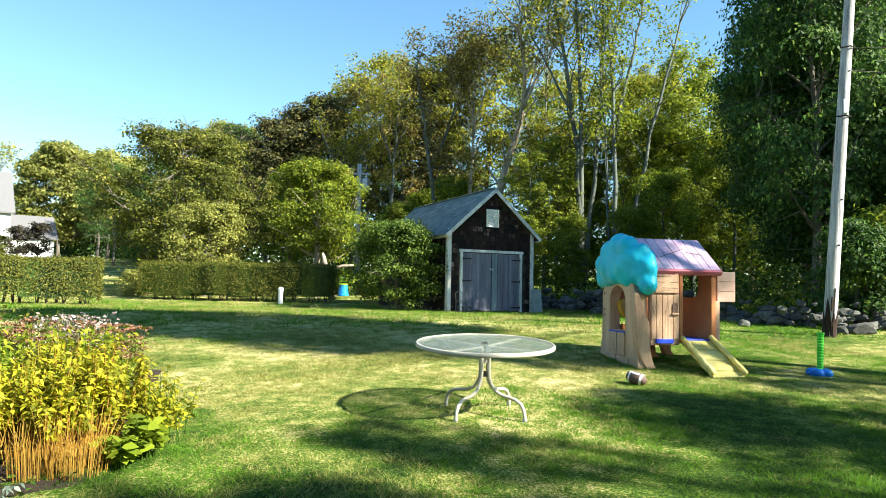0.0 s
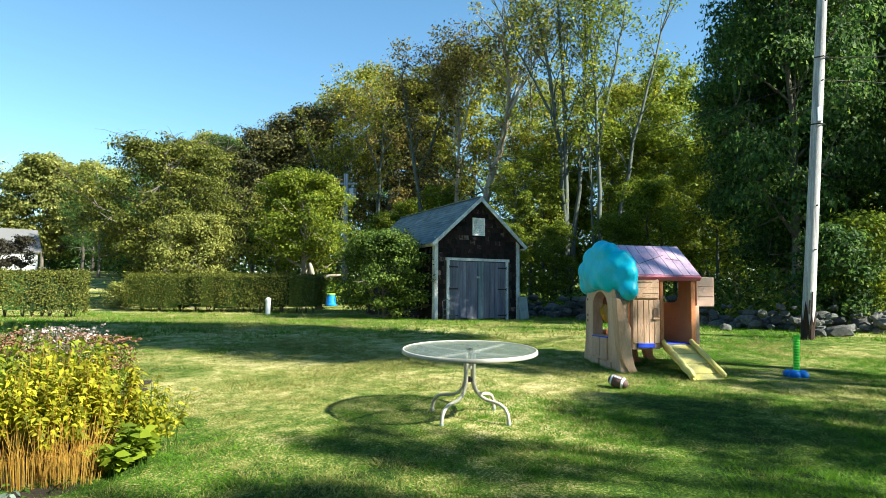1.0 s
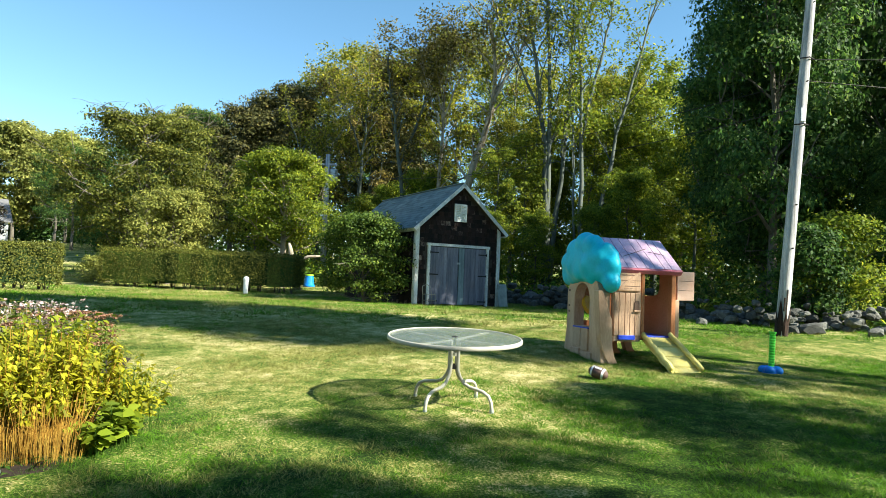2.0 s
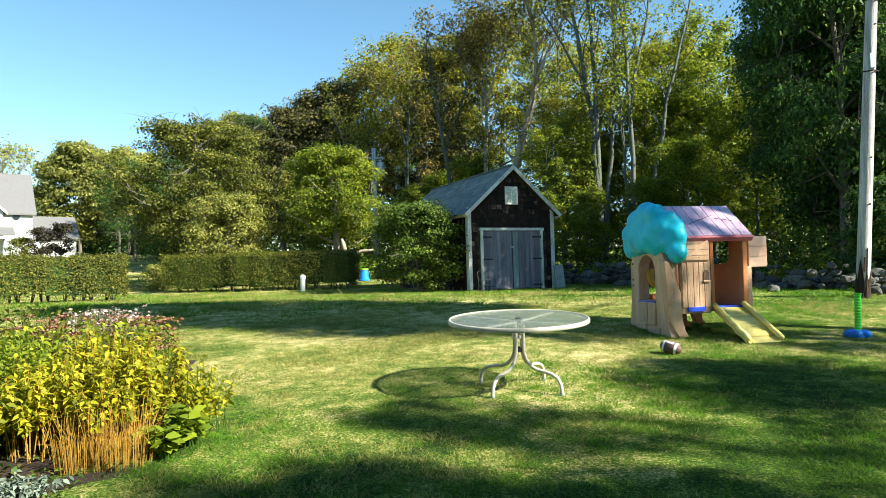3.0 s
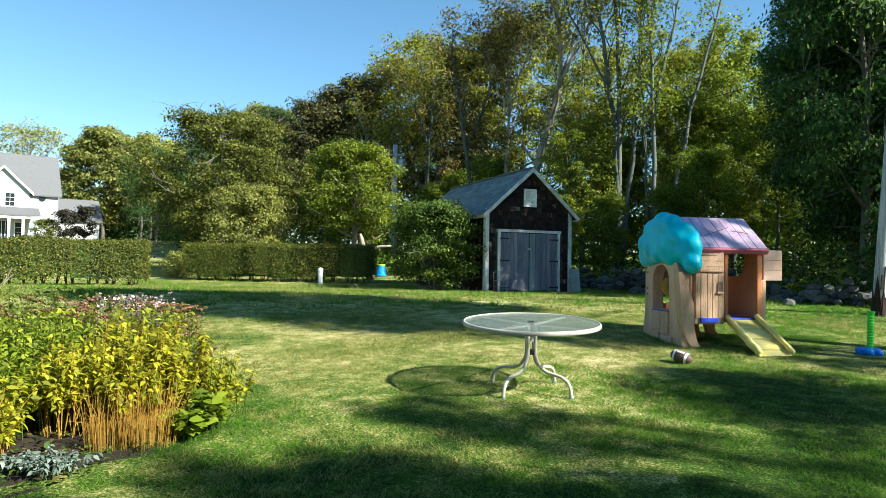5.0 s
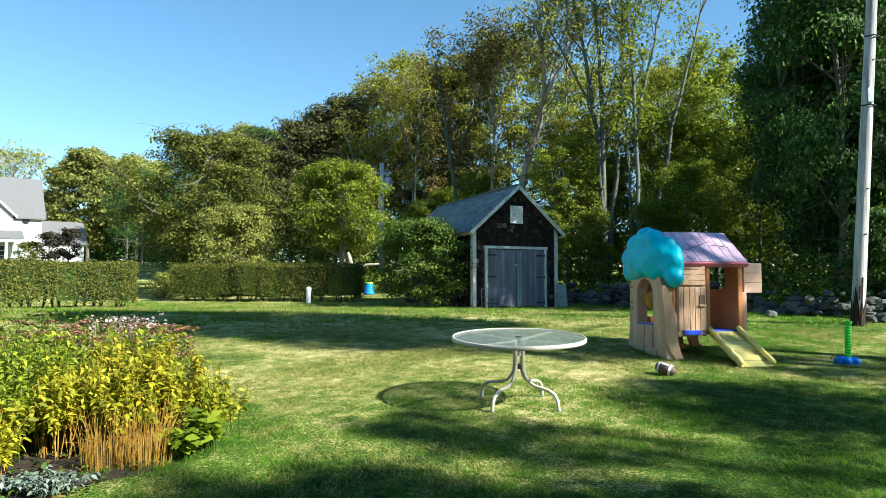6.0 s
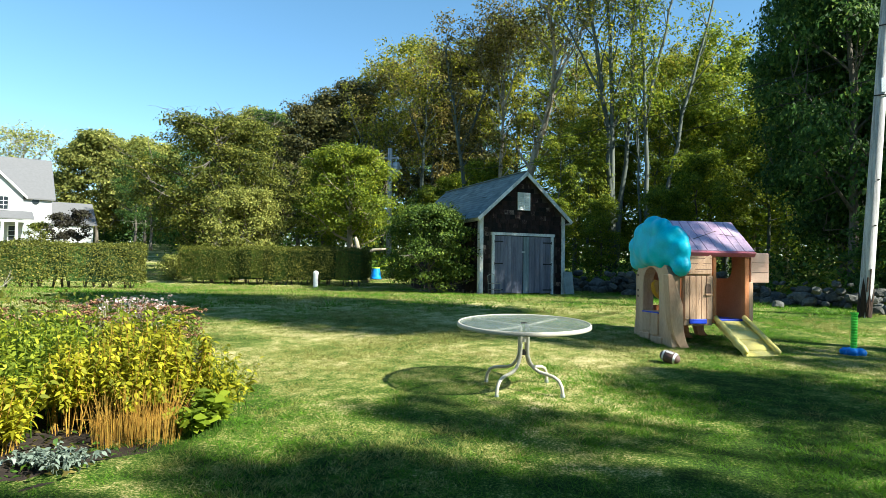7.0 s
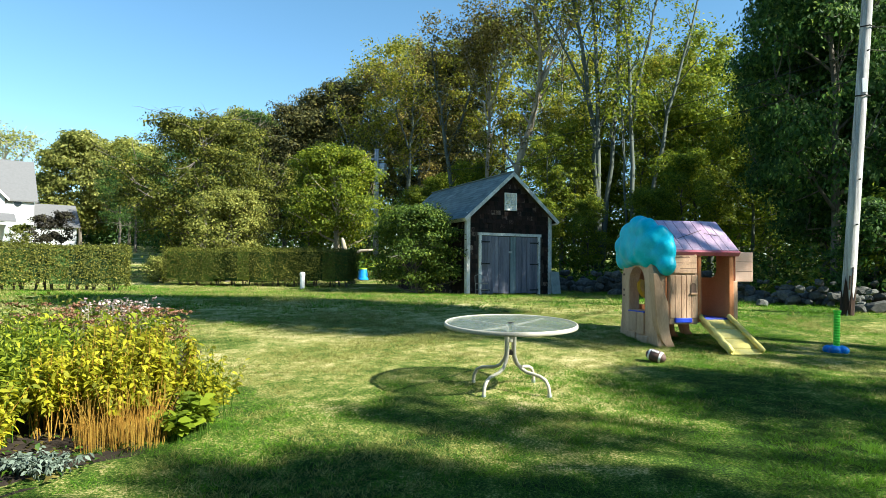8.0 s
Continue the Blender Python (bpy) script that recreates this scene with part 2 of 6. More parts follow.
# ---------------------------------------------------------------- mesh helpers
def obj(name, verts, faces, material, parent=None, label="", smooth=False):
    me = bpy.data.meshes.new(name)
    me.from_pydata([tuple(v) for v in verts], [], [tuple(f) for f in faces])
    me.materials.append(material)
    if smooth:
        me.shade_smooth()
    ob = new(name, me)
    ob.parent = parent
    if label:
        ob["label"] = label
    return ob


def part(name, bm, material, parent=None, label="", smooth=False):
    """Links a bmesh as one mesh object under a thing or a part."""
    me = bpy.data.meshes.new(name)
    bm.to_mesh(me)
    bm.free()
    me.materials.append(material)
    if smooth:
        me.shade_smooth()
    ob = new(name, me)
    ob.parent = parent
    if label:
        ob["label"] = label
    return ob


def thing(name, m, label, category, group="", kind=""):
    ob = new(name)
    ob.matrix_world = m
    ob.empty_display_size = 0.1
    return tagged(ob, label, category, group, kind)


def box(bm, x0, x1, y0, y1, z0, z1, bev=0.0, m=None):
    vs = [bm.verts.new((x, y, z)) for x in (x0, x1) for y in (y0, y1) for z in (z0, z1)]
    fs = [bm.faces.new([vs[i] for i in f]) for f in ((0, 1, 3, 2), (4, 6, 7, 5), (0, 4, 5, 1), (2, 3, 7, 6), (0, 2, 6, 4), (1, 5, 7, 3))]
    if bev:
        es = list({e for f in fs for e in f.edges})
        r = bmesh.ops.bevel(bm, geom=es, offset=bev, segments=2, affect="EDGES", profile=0.6)
        vs = list({v for f in r["faces"] for v in f.verts} | {v for v in vs if v.is_valid})
    if m:
        bmesh.ops.transform(bm, matrix=m, verts=[v for v in vs if v.is_valid])
    return bm


def slab(x0, x1, y0, y1, z0, z1, bev=0.0, m=None):
    return box(bmesh.new(), x0, x1, y0, y1, z0, z1, bev, m)


def sweep(bm, pts, radii, sides=8, cap=True):
    """A tube along points."""
    pts = [Vector(p) for p in pts]
    if not hasattr(radii, "__len__"):
        radii = [radii] * len(pts)
    rings, ref = [], None
    for i, p in enumerate(pts):
        d = (pts[min(i + 1, len(pts) - 1)] - pts[max(i - 1, 0)]).normalized()
        if ref is None:
            ref = d.orthogonal().normalized()
        ref = (ref - d * ref.dot(d)).normalized()
        s = d.cross(ref)
        rings.append([bm.verts.new(p + (ref * math.cos(a) + s * math.sin(a)) * radii[i]) for a in (2 * math.pi * k / sides for k in range(sides))])
    for r0, r1 in zip(rings, rings[1:]):
        for k in range(sides):
            bm.faces.new((r0[k], r0[(k + 1) % sides], r1[(k + 1) % sides], r1[k]))
    if cap:
        bm.faces.new(rings[0][::-1]), bm.faces.new(rings[-1])
    return bm


def lathe(bm, prof, sides=32, m=None):
    rings = [[bm.verts.new((r * math.cos(2 * math.pi * k / sides), r * math.sin(2 * math.pi * k / sides), z)) for k in range(sides)] for r, z in prof]
    for r0, r1 in zip(rings, rings[1:]):
        for k in range(sides):
            bm.faces.new((r0[k], r0[(k + 1) % sides], r1[(k + 1) % sides], r1[k]))
    if m:
        bmesh.ops.transform(bm, matrix=m, verts=[v for r in rings for v in r])
    return bm


def extrude_poly(bm, pts, depth, axis="y", m=None):
    """A flat outline in x,z, given a thickness in y."""
    a = [bm.verts.new((x, 0, z)) for x, z in pts]
    b = [bm.verts.new((x, depth, z)) for x, z in pts]
    bm.faces.new(a), bm.faces.new(b[::-1])
    n = len(pts)
    for i in range(n):
        bm.faces.new((a[(i + 1) % n], a[i], b[i], b[(i + 1) % n]))
    if m:
        bmesh.ops.transform(bm, matrix=m, verts=a + b)
    return bm


def leaves(name, P, size, material, parent, rng, up=0.4, slim=0.5, axis=None, facing=None, simple=False):
    """Leaves as folded diamonds at the points P; simple: as pointed triangles, for far crowns."""
    n = len(P)
    nor = rng.normal(size=(n, 3))
    if facing is None:
        nor[:, 2] = np.abs(nor[:, 2]) + up
    else:
        nor = 0.55 * nor + facing / (np.linalg.norm(facing, axis=1)[:, None] + 1e-6) + np.array((0, 0, up))
    nor /= np.linalg.norm(nor, axis=1)[:, None]
    t = rng.normal(size=(n, 3)) if axis is None else axis + 0.5 * rng.normal(size=(n, 3))
    t -= nor * (t * nor).sum(1)[:, None]
    t /= np.linalg.norm(t, axis=1)[:, None] + 1e-9
    s = np.cross(nor, t)
    L = (size * rng.uniform(0.6, 1.35, n))[:, None]
    if simple:
        V = np.empty((n, 3, 3))
        V[:, 0], V[:, 1], V[:, 2] = P - t * L * 0.4 - s * L * slim * 0.5, P - t * L * 0.4 + s * L * slim * 0.5, P + t * L * 0.6
        return quadmesh(name, V.reshape(-1, 3), n, material, parent, 3)
    V = np.empty((n, 4, 3))
    V[:, 0], V[:, 2] = P - t * L * 0.5, P + t * L * 0.5 - nor * L * 0.12
    V[:, 1] = P + s * L * slim * 0.5 + nor * L * 0.10
    V[:, 3] = P - s * L * slim * 0.5 + nor * L * 0.10
    return quadmesh(name, V.reshape(-1, 3), n, material, parent)


def ovals(name, P, size, slim, droop, material, parent, rng, axis):
    """Pointed oval leaves that hang outward from their stalks."""
    n = len(P)
    t = axis + 0.35 * rng.normal(size=(n, 3)) - np.array((0, 0, droop)) * rng.uniform(0.2, 1.3, n)[:, None]
    t /= np.linalg.norm(t, axis=1)[:, None]
    nor = np.array((0, 0, 1.0)) + 0.45 * rng.normal(size=(n, 3)) + 0.3 * axis
    nor -= t * (nor * t).sum(1)[:, None]
    nor /= np.linalg.norm(nor, axis=1)[:, None]
    s = np.cross(nor, t)
    L = (size * rng.uniform(0.55, 1.3, n))[:, None]
    V = np.empty((n, 6, 3))
    for k, (f, w) in enumerate(((0, 0), (0.28, 0.5), (0.62, 0.4), (1, 0), (0.62, -0.4), (0.28, -0.5))):
        V[:, k] = P + t * L * f + s * L * slim * w + nor * L * (0.10 * abs(w) * 2 - 0.16 * f * f)
    return quadmesh(name, V.reshape(-1, 3), n, material, parent, 6)


def quadmesh(name, V, n, material, parent, k=4):
    me = bpy.data.meshes.new(name)
    me.vertices.add(n * k)
    me.vertices.foreach_set("co", V.astype(np.float32).ravel())
    me.loops.add(n * k)
    me.loops.foreach_set("vertex_index", np.arange(n * k, dtype=np.int32))
    me.polygons.add(n)
    me.polygons.foreach_set("loop_start", np.arange(0, n * k, k, dtype=np.int32))
    me.materials.append(material)
    me.update(calc_edges=True)
    ob = new(name, me)
    ob.parent = parent
    return ob


# ---------------------------------------------------------------- ground
GY = [-60, -10, 0, 6, 8.5, 12, 14, 21, 26, 45, 72, 140, 400]
GZ = [-2.0, -0.75, -0.42, 0, 0.19, 0.45, 0.52, 0.45, 0.52, 1.3, 3.4, 5.0, 5.0]


def ground_z(x, y):
    z = np.interp(y, GY, GZ)
    far = np.clip((np.asarray(y) - 26) / 46, 0, 1)
    return z + far * np.clip(-np.asarray(x) / 60, -0.4, 0.6) * 0.8


def gz(x, y):
    return float(ground_z(x, y))


def build_ground():
    xs = np.unique(np.concatenate([np.linspace(-16, 16, 121), np.linspace(-60, 60, 61), np.linspace(-1500, 1500, 41)]))
    ys = np.unique(np.concatenate([np.linspace(-6, 28, 121), np.linspace(-60, 110, 61), np.linspace(-1500, 1500, 41)]))
    X, Y = np.meshgrid(xs, ys)
    rng = np.random.default_rng(3)
    near = np.clip(1 - np.maximum(np.abs(X) - 14, 0) / 6, 0, 1) * np.clip(1 - np.maximum(np.abs(Y - 10) - 16, 0) / 6, 0, 1)
    Z = ground_z(X, Y) + near * (0.012 * np.sin(X * 1.7 + 0.6 * np.sin(Y)) * np.sin(Y * 1.3) + rng.normal(0, 0.006, X.shape))
    V = np.stack([X, Y, Z], -1).reshape(-1, 3)
    nx = len(xs)
    F = [(j * nx + i, j * nx + i + 1, (j + 1) * nx + i + 1, (j + 1) * nx + i) for j in range(len(ys) - 1) for i in range(nx - 1)]
    ob = obj("ground", V, F, M["lawn"], None, "uneven mown autumn lawn of green and straw turf", True)
    tagged(ob, category="ground", kind="structure")


build_ground()


# ---------------------------------------------------------------- trees
def limb_pts(p, d, length, rng, n=5, lift=0.25, wob=0.12):
    pts, d = [Vector(p)], Vector(d).normalized()
    for _ in range(n):
        d = (d + Vector(rng.normal(0, wob, 3)) + Vector((0, 0, lift / n))).normalized()
        pts.append(pts[-1] + d * (length / n))
    return pts


LEAFY = 1.6     # leaves in a crown


def make_tree(label, leaf, seed, H, clear, R, limbs=14, nleaf=9000, size=0.2, sigma=0.4, r0=0.18, bark="bark", lean=(0, 0), top=0.9,
              shell=60, lowest=None, name="tree", category="tree", stems=1, spread=0.0, flat=1.0, base_z=-0.3, simple=False, fill=0.55):
    """A tapered trunk (or several), limbs and a crown of leaves in clumps. clear: height below the crown; R: the crown's radius."""
    rng = np.random.default_rng(seed)
    nleaf = int(nleaf * LEAFY)
    root = thing(name, pose(0, 0, 0), label, category)
    wood = bmesh.new()
    clumps = []
    for s in range(stems):
        az0 = 2 * math.pi * s / max(stems, 1) + rng.uniform(0, 1)
        out = spread * rng.uniform(0.5, 1.1)
        tip = Vector((lean[0] + out * math.cos(az0), lean[1] + out * math.sin(az0), H * top * rng.uniform(0.88, 1.0)))
        start = Vector((0.25 * math.cos(az0), 0.25 * math.sin(az0), base_z)) if stems > 1 else Vector((0, 0, base_z))
        K = 9
        trunk = []
        w = rng.normal(0, 0.03 * H ** 0.7, (K, 2))
        for k in range(K):
            f = k / (K - 1)
            p = start.lerp(tip, f)
            trunk.append(p + Vector((w[k, 0] * f, w[k, 1] * f, 0)))
        rad = [r0 * (1 - 0.85 * (k / (K - 1))) * (1.25 if k == 0 else 1) for k in range(K)]
        sweep(wood, trunk, rad, 7)
        n = max(3, limbs // stems)
        for i in range(n):
            f = clear / H + (0.97 - clear / H) * (i + rng.uniform(0, 0.9)) / n
            f = min(f / top, 0.98)
            k = f * (K - 1)
            p = trunk[int(k)].lerp(trunk[min(int(k) + 1, K - 1)], k - int(k))
            az = 2.4 * i + rng.uniform(-0.5, 0.5) + az0
            hh = (f * top * H - clear) / max(H - clear, 0.1)
            reach = R * (math.sqrt(max(0.05, 1 - (max(hh, 0) * 1.5 - 0.5) ** 2))) * rng.uniform(0.65, 1.0) * (1 if stems == 1 else 0.55)
            el = 0.25 + 0.6 * max(hh, 0)
            L = limb_pts(p, (math.cos(az) * math.cos(el), math.sin(az) * math.cos(el), math.sin(el)), reach, rng)
            L = [Vector((v.x, v.y, min(v.z, H * 0.95))) for v in L]
            rl = max(0.012, rad[min(int(k), K - 1)] * 0.45)
            sweep(wood, L, [rl * (1 - 0.17 * q) for q in range(6)], 5, False)
            for q in range(2, 6):
                clumps.append(L[q] + Vector(rng.normal(0, 0.15, 3)))
                for _ in range(2):
                    d = Vector(rng.normal(0, 1, 3)) + Vector((math.cos(az), math.sin(az), 0.5))
                    B = [Vector((v.x, v.y, min(v.z, H * 0.98))) for v in limb_pts(L[q], d, reach * 0.38, rng, 3)]
                    sweep(wood, B, [rl * 0.4, rl * 0.3, rl * 0.2, rl * 0.1], 4, False)
                    clumps += [B[2], B[3]]
    part("trunk", wood, M[bark], root, smooth=True)
    low = clear if lowest is None else lowest
    cz, rz = (H + low) / 2, (H - low) / 2
    C = [np.array(c) for c in clumps]
    for _ in range(shell):
        v = rng.normal(size=3)
        v /= np.linalg.norm(v)
        f = rng.uniform(0.55, 1.0) ** 0.5
        bump_ = 0.8 + 0.35 * noise.noise(Vector(v * 1.6) + Vector((seed, 0, 0)))
        C.append(np.array((lean[0] + v[0] * R * f * bump_, lean[1] + v[1] * R * f * bump_ * flat, cz + v[2] * rz * f * min(bump_, 1.02))))
    C = np.array(C)
    C = C[rng.uniform(size=len(C)) < fill]
    mid = np.array((lean[0], lean[1], cz))
    e = np.linalg.norm((C - mid) / np.array((R, R, rz)), axis=1)
    C = np.where((e > 0.92)[:, None], mid + (C - mid) / np.maximum(e, 0.1)[:, None] * rng.uniform(0.72, 0.95, len(C))[:, None], C)
    # each clump is a flattened cushion, fuller above than below
    cr = sigma * rng.uniform(0.7, 1.9, len(C))
    idx = rng.choice(len(C), nleaf, p=cr ** 2 / (cr ** 2).sum())
    D = rng.normal(size=(nleaf, 3))
    D /= np.linalg.norm(D, axis=1)[:, None]
    D[:, 2] = np.where((D[:, 2] < 0) & (rng.uniform(size=nleaf) < 0.6), -D[:, 2], D[:, 2])
    rad_ = cr[idx] * (0.25 + 0.75 * rng.uniform(size=nleaf) ** 0.4) * rng.uniform(0.85, 1.2, nleaf)
    P = C[idx] + D * rad_[:, None] * np.array((1, 1, 0.62))
    ok = (P[:, 2] > 0.05) & (P[:, 2] < H * rng.uniform(0.93, 1.03, nleaf))
    out = P - np.array((lean[0], lean[1], cz))
    out /= np.linalg.norm(out, axis=1)[:, None] + 1e-6
    leaves("crown", P[ok], size * 0.7, M[leaf], root, rng, up=0.35, slim=0.75 if simple else 0.55, facing=(D + 0.35 * out)[ok], simple=simple)
    return root


def put(ob, x, y, s=1.0, turn=0.0, sz=None):
    ob.scale = (s, s, sz or s)
    ob.location = (x, y, gz(x, y) - 0.05)
    ob.rotation_euler = (0, 0, turn)
    return ob


def again(ob, x, y, s=1.0, turn=0.0, sz=None, label=""):
    c = copy_thing(ob, pose(0, 0, 0))
    put(c, x, y, s, turn, sz)
    if label:
        c["label"] = label
    return c


def build_trees():
    # the broad tree beyond the lawn
    put(make_tree("broad round tree in full yellow-green leaf beside the hedge", "oak", 11, 8.4, 1.2, 4.7, 26, 26000, 0.21, 0.42, 0.3, shell=190, lowest=0.2), -12.2, 32)
    put(make_tree("round shrubby tree with pale sunlit leaves", "pale", 12, 4.3, 0.5, 2.0, 14, 9000, 0.17, 0.33, 0.14, shell=70, lowest=0.3), -9.6, 28.6)
    put(make_tree("bright green spreading tree with an old tan trunk", "bright", 13, 6.3, 1.7, 2.5, 18, 15000, 0.17, 0.36, 0.2, "tanbark", shell=90, lowest=1.3), -4.9, 29.5)
    # shrub at the shed's corner
    put(make_tree("dense arching green shrub beside the shed", "shrub", 14, 2.85, 0.2, 1.65, 24, 15000, 0.12, 0.22, 0.06, shell=110, lowest=0.0, name="shrub", category="shrub"), -0.22, 20.2)
    put(make_tree("low sunlit shrub at the gap in the hedge", "pale", 15, 1.2, 0.1, 0.75, 12, 2500, 0.12, 0.18, 0.03, shell=30, lowest=0.0, name="shrub", category="shrub"), -12.2, 27.5)

    # tall wood behind the shed
    wood_a = make_tree("tall woodland tree turning yellow-green", "autumn", 21, 15, 5.5, 3.6, 22, 7000, 0.22, 0.36, 0.2, "greybark", shell=40, lowest=3.0, simple=True)
    wood_b = make_tree("tall dark green woodland tree", "dark", 22, 15, 3.5, 3.8, 20, 12500, 0.21, 0.52, 0.22, shell=90, lowest=2.0, simple=True)
    wood_c = make_tree("tall woodland tree with browning leaves", "brown", 23, 15, 5, 3.4, 22, 5000, 0.22, 0.34, 0.2, "greybark", shell=30, lowest=3.5, simple=True)
    wood_d = make_tree("slender woodland tree in fresh yellow leaf", "yellow", 24, 13, 4, 2.8, 16, 7000, 0.20, 0.36, 0.15, "greybark", shell=30, lowest=2.5, simple=True)
    wood_e = make_tree("woodland tree in bright green leaf", "bright", 25, 12, 2.5, 3.4, 18, 11000, 0.25, 0.5, 0.18, shell=80, lowest=0.8, simple=True)
    wood_r = make_tree("tall dense dark green tree at the lawn's edge", "dark", 27, 15, 2.5, 3.9, 26, 30000, 0.22, 0.72, 0.22, shell=190, lowest=1.0, simple=True, fill=0.4)
    wood_o = make_tree("round-headed oak with dark bronze leaves", "bronze", 28, 13.5, 2.5, 2.9, 24, 15000, 0.24, 0.55, 0.22, shell=120, lowest=2.0, simple=True)
    kinds = {"o": wood_o, "r": wood_r, "a": wood_a, "b": wood_b, "c": wood_c, "d": wood_d, "e": wood_e}
    plan = [  # kind, x, y, scale
        ("o", -11.8, 44, 0.86), ("o", -10.0, 44.5, 0.95), ("o", -8.0, 45, 1.01), ("a", -6.4, 46, 0.98), ("c", -5.4, 43, 0.98), ("a", -3.6, 44, 1.08), ("o", -1.0, 41, 1.05), ("c", -2.2, 40, 1.0),
        ("a", 0.9, 40, 1.0), ("a", 2.9, 41, 1.12), ("d", 5.5, 40, 1.02), ("a", 8.0, 42, 0.98), ("d", 10.5, 38, 1.0), ("a", 13, 41, 0.95), ("e", 16, 38, 0.85),
        ("e", -8.5, 38, 0.62), ("e", -0.6, 36, 0.5), ("e", 1.2, 34, 0.55), ("a", 5.6, 33, 0.62), ("e", 7.2, 33, 0.6), ("d", 9.4, 32, 0.72), ("e", 11.5, 31, 0.75),
        ("b", -20, 52, 0.8), ("b", -6, 54, 0.8), ("b", 1, 53, 0.8), ("b", 8, 53, 0.8), ("b", 15, 50, 0.9), ("b", 21, 46, 0.8), ("b", -13, 56, 0.85),
        ("d", 12.6, 27, 0.6), ("r", 14.6, 21.5, 0.9), ("r", 11.8, 19.6, 0.72), ("e", 9.8, 27, 0.5), ("e", 8.2, 26, 0.36),
        ("r", 18.5, 21, 0.9), ("d", 17.5, 28, 0.7), ("a", 17, 15, 0.62), ("r", 13.2, 15.2, 0.34), ("a", 14.8, 13.5, 0.6), ("b", 21, 16, 0.7), ("d", 19, 30, 0.7), ("b", 23, 22, 0.6),
        ("e", -1.5, 33, 0.42), ("d", 4.6, 30, 0.55), ("d", 6.0, 30.8, 0.62), ("e", 4.2, 28.6, 0.34), ("e", 6.2, 28, 0.34), ("d", 7.4, 33, 0.7), ("d", 12.2, 31, 0.95), ("e", 13.8, 28.5, 0.78), ("a", 11.0, 34, 0.82), ("d", 13.4, 35, 0.9), ("b", -16, 40, 0.5), ("b", -1.0, 48, 0.8), ("a", 19, 36, 0.7),
    ]
    put(wood_r, 10.9, 17.3, 0.62, 0.7, 0.86)
    used = {"b", "r"}
    put(wood_b, -15.0, 47, 0.80)
    rng = np.random.default_rng(9)
    for k, x, y, s in plan:
        turn = rng.uniform(0, 6.28)
        if k in used:
            again(kinds[k], x, y, s, turn)
        else:
            put(kinds[k], x, y, s, turn)
            used.add(k)
    # clump of pale grey stems, and the leaning tree
    stem_tree("clump of tall pale grey stems with thin yellowing crowns", "autumn", 61, 6.95, 30,
              ((0, 0, -2.0, 17, 0.6, 0.17), (0, 0, -0.45, 17.5, 0.15, 0.16), (-0.05, 0, 0.95, 17, 0.35, 0.14), (-0.4, 8.4, -3.4, 14.5, 0, 0.07), (0.5, 6.5, 2.0, 15, -0.2, 0.07)))
    stem_tree("pair of slender grey stems leaning apart", "yellow", 62, 8.3, 29,
              ((0, 0, -0.6, 16.5, 0.2, 0.13), (0.0, 8.0, 1.7, 16, 0.1, 0.08), (0.15, 0, 3.7, 15.5, -0.35, 0.12), (-0.2, 0, -0.9, 14, 0.1, 0.07)))
    stem_tree("leaning pale-barked tree with browning leaves", "brown", 63, 1.9, 32, ((0, 0, 2.2, 13.5, 0.95, 0.27), (2.5, 9.3, 4.2, 13.0, 0.1, 0.08)), "tanbark", 1.9)
    stem_tree("upright grey-brown woodland trunk with a thin crown", "brown", 64, 1.95, 33, ((0, 0, 0.2, 12.5, -0.1, 0.15), (0.0, 8.5, 1.3, 12, 0, 0.06), (0.0, 8.0, -1.2, 11.5, 0, 0.06)), "tanbark")
    stem_tree("forked grey woodland tree with a thin crown", "brown", 65, 0.07, 34, ((0, 0, -1.1, 12, 0.4, 0.15), (0.1, 7.2, 1.6, 12, 0.1, 0.09)))
    stem_tree("slender grey woodland trunk with a thin crown", "autumn", 66, -2.45, 36.5, ((0, 0, 0.2, 11.5, -0.1, 0.14), (0, 7, -1.4, 10.5, 0.1, 0.06)))
    stem_tree("slender grey woodland trunk with a thin crown", "autumn", 67, -5.6, 37.5, ((0, 0, -0.6, 8.2, 0.1, 0.13), (0, 4.5, 1.4, 8, 0.1, 0.06)))
    stem_tree("slender grey woodland trunk with a thin crown", "autumn", 68, 4.9, 34, ((0, 0, 0.9, 14, 0.2, 0.12), (0.2, 7, -1.2, 13, 0.1, 0.06)))
    # unseen trees added beside the lawn, placed to shade it, the hedge and shed
    high = make_tree("tall unseen tree with a bare trunk and high crown, added for shade", "dark", 26, 18.5, 10, 2.5, 18, 12000, 0.26, 0.5, 0.22, shell=80, lowest=9.6, simple=True)
    again(wood_r, 15.4, 18.2, 0.75, 1.3, 1.28)
    put(high, 13.8, 5.6, 1.0)
    again(high, 14.1, 4.7, 0.85, 2.0, 1.0)
    again(wood_a, 16.7, 3.55, 0.42, 1.0, 0.9)
    again(wood_a, 14.0, -0.2, 0.30, 4.4, 0.75)
    again(wood_a, 14.4, -2.1, 0.42, 2.0, 0.76)
    again(wood_b, 11.1, -0.6, 0.33, 1.7, 0.63)
    again(wood_b, 10.67, -0.94, 0.3, 2.9, 0.60)
    again(wood_b, 11.5, -1.07, 0.27, 0.7, 0.69)
    again(wood_b, 11.3, 2.6, 0.30, 2.0, 0.45)
    again(wood_b, 20.3, -5.1, 0.48, 3.0, 1.1)
    again(wood_e, 11.9, 3.2, 0.43, 4.0, 0.61)
    again(wood_e, 10.2, 0.9, 0.32, 0.4, 0.39)
    again(wood_b, 10.5, -3.4, 0.55, 0.4, 0.62)
    again(wood_b, 12.7, -3.64, 0.42, 1.4, 0.93)
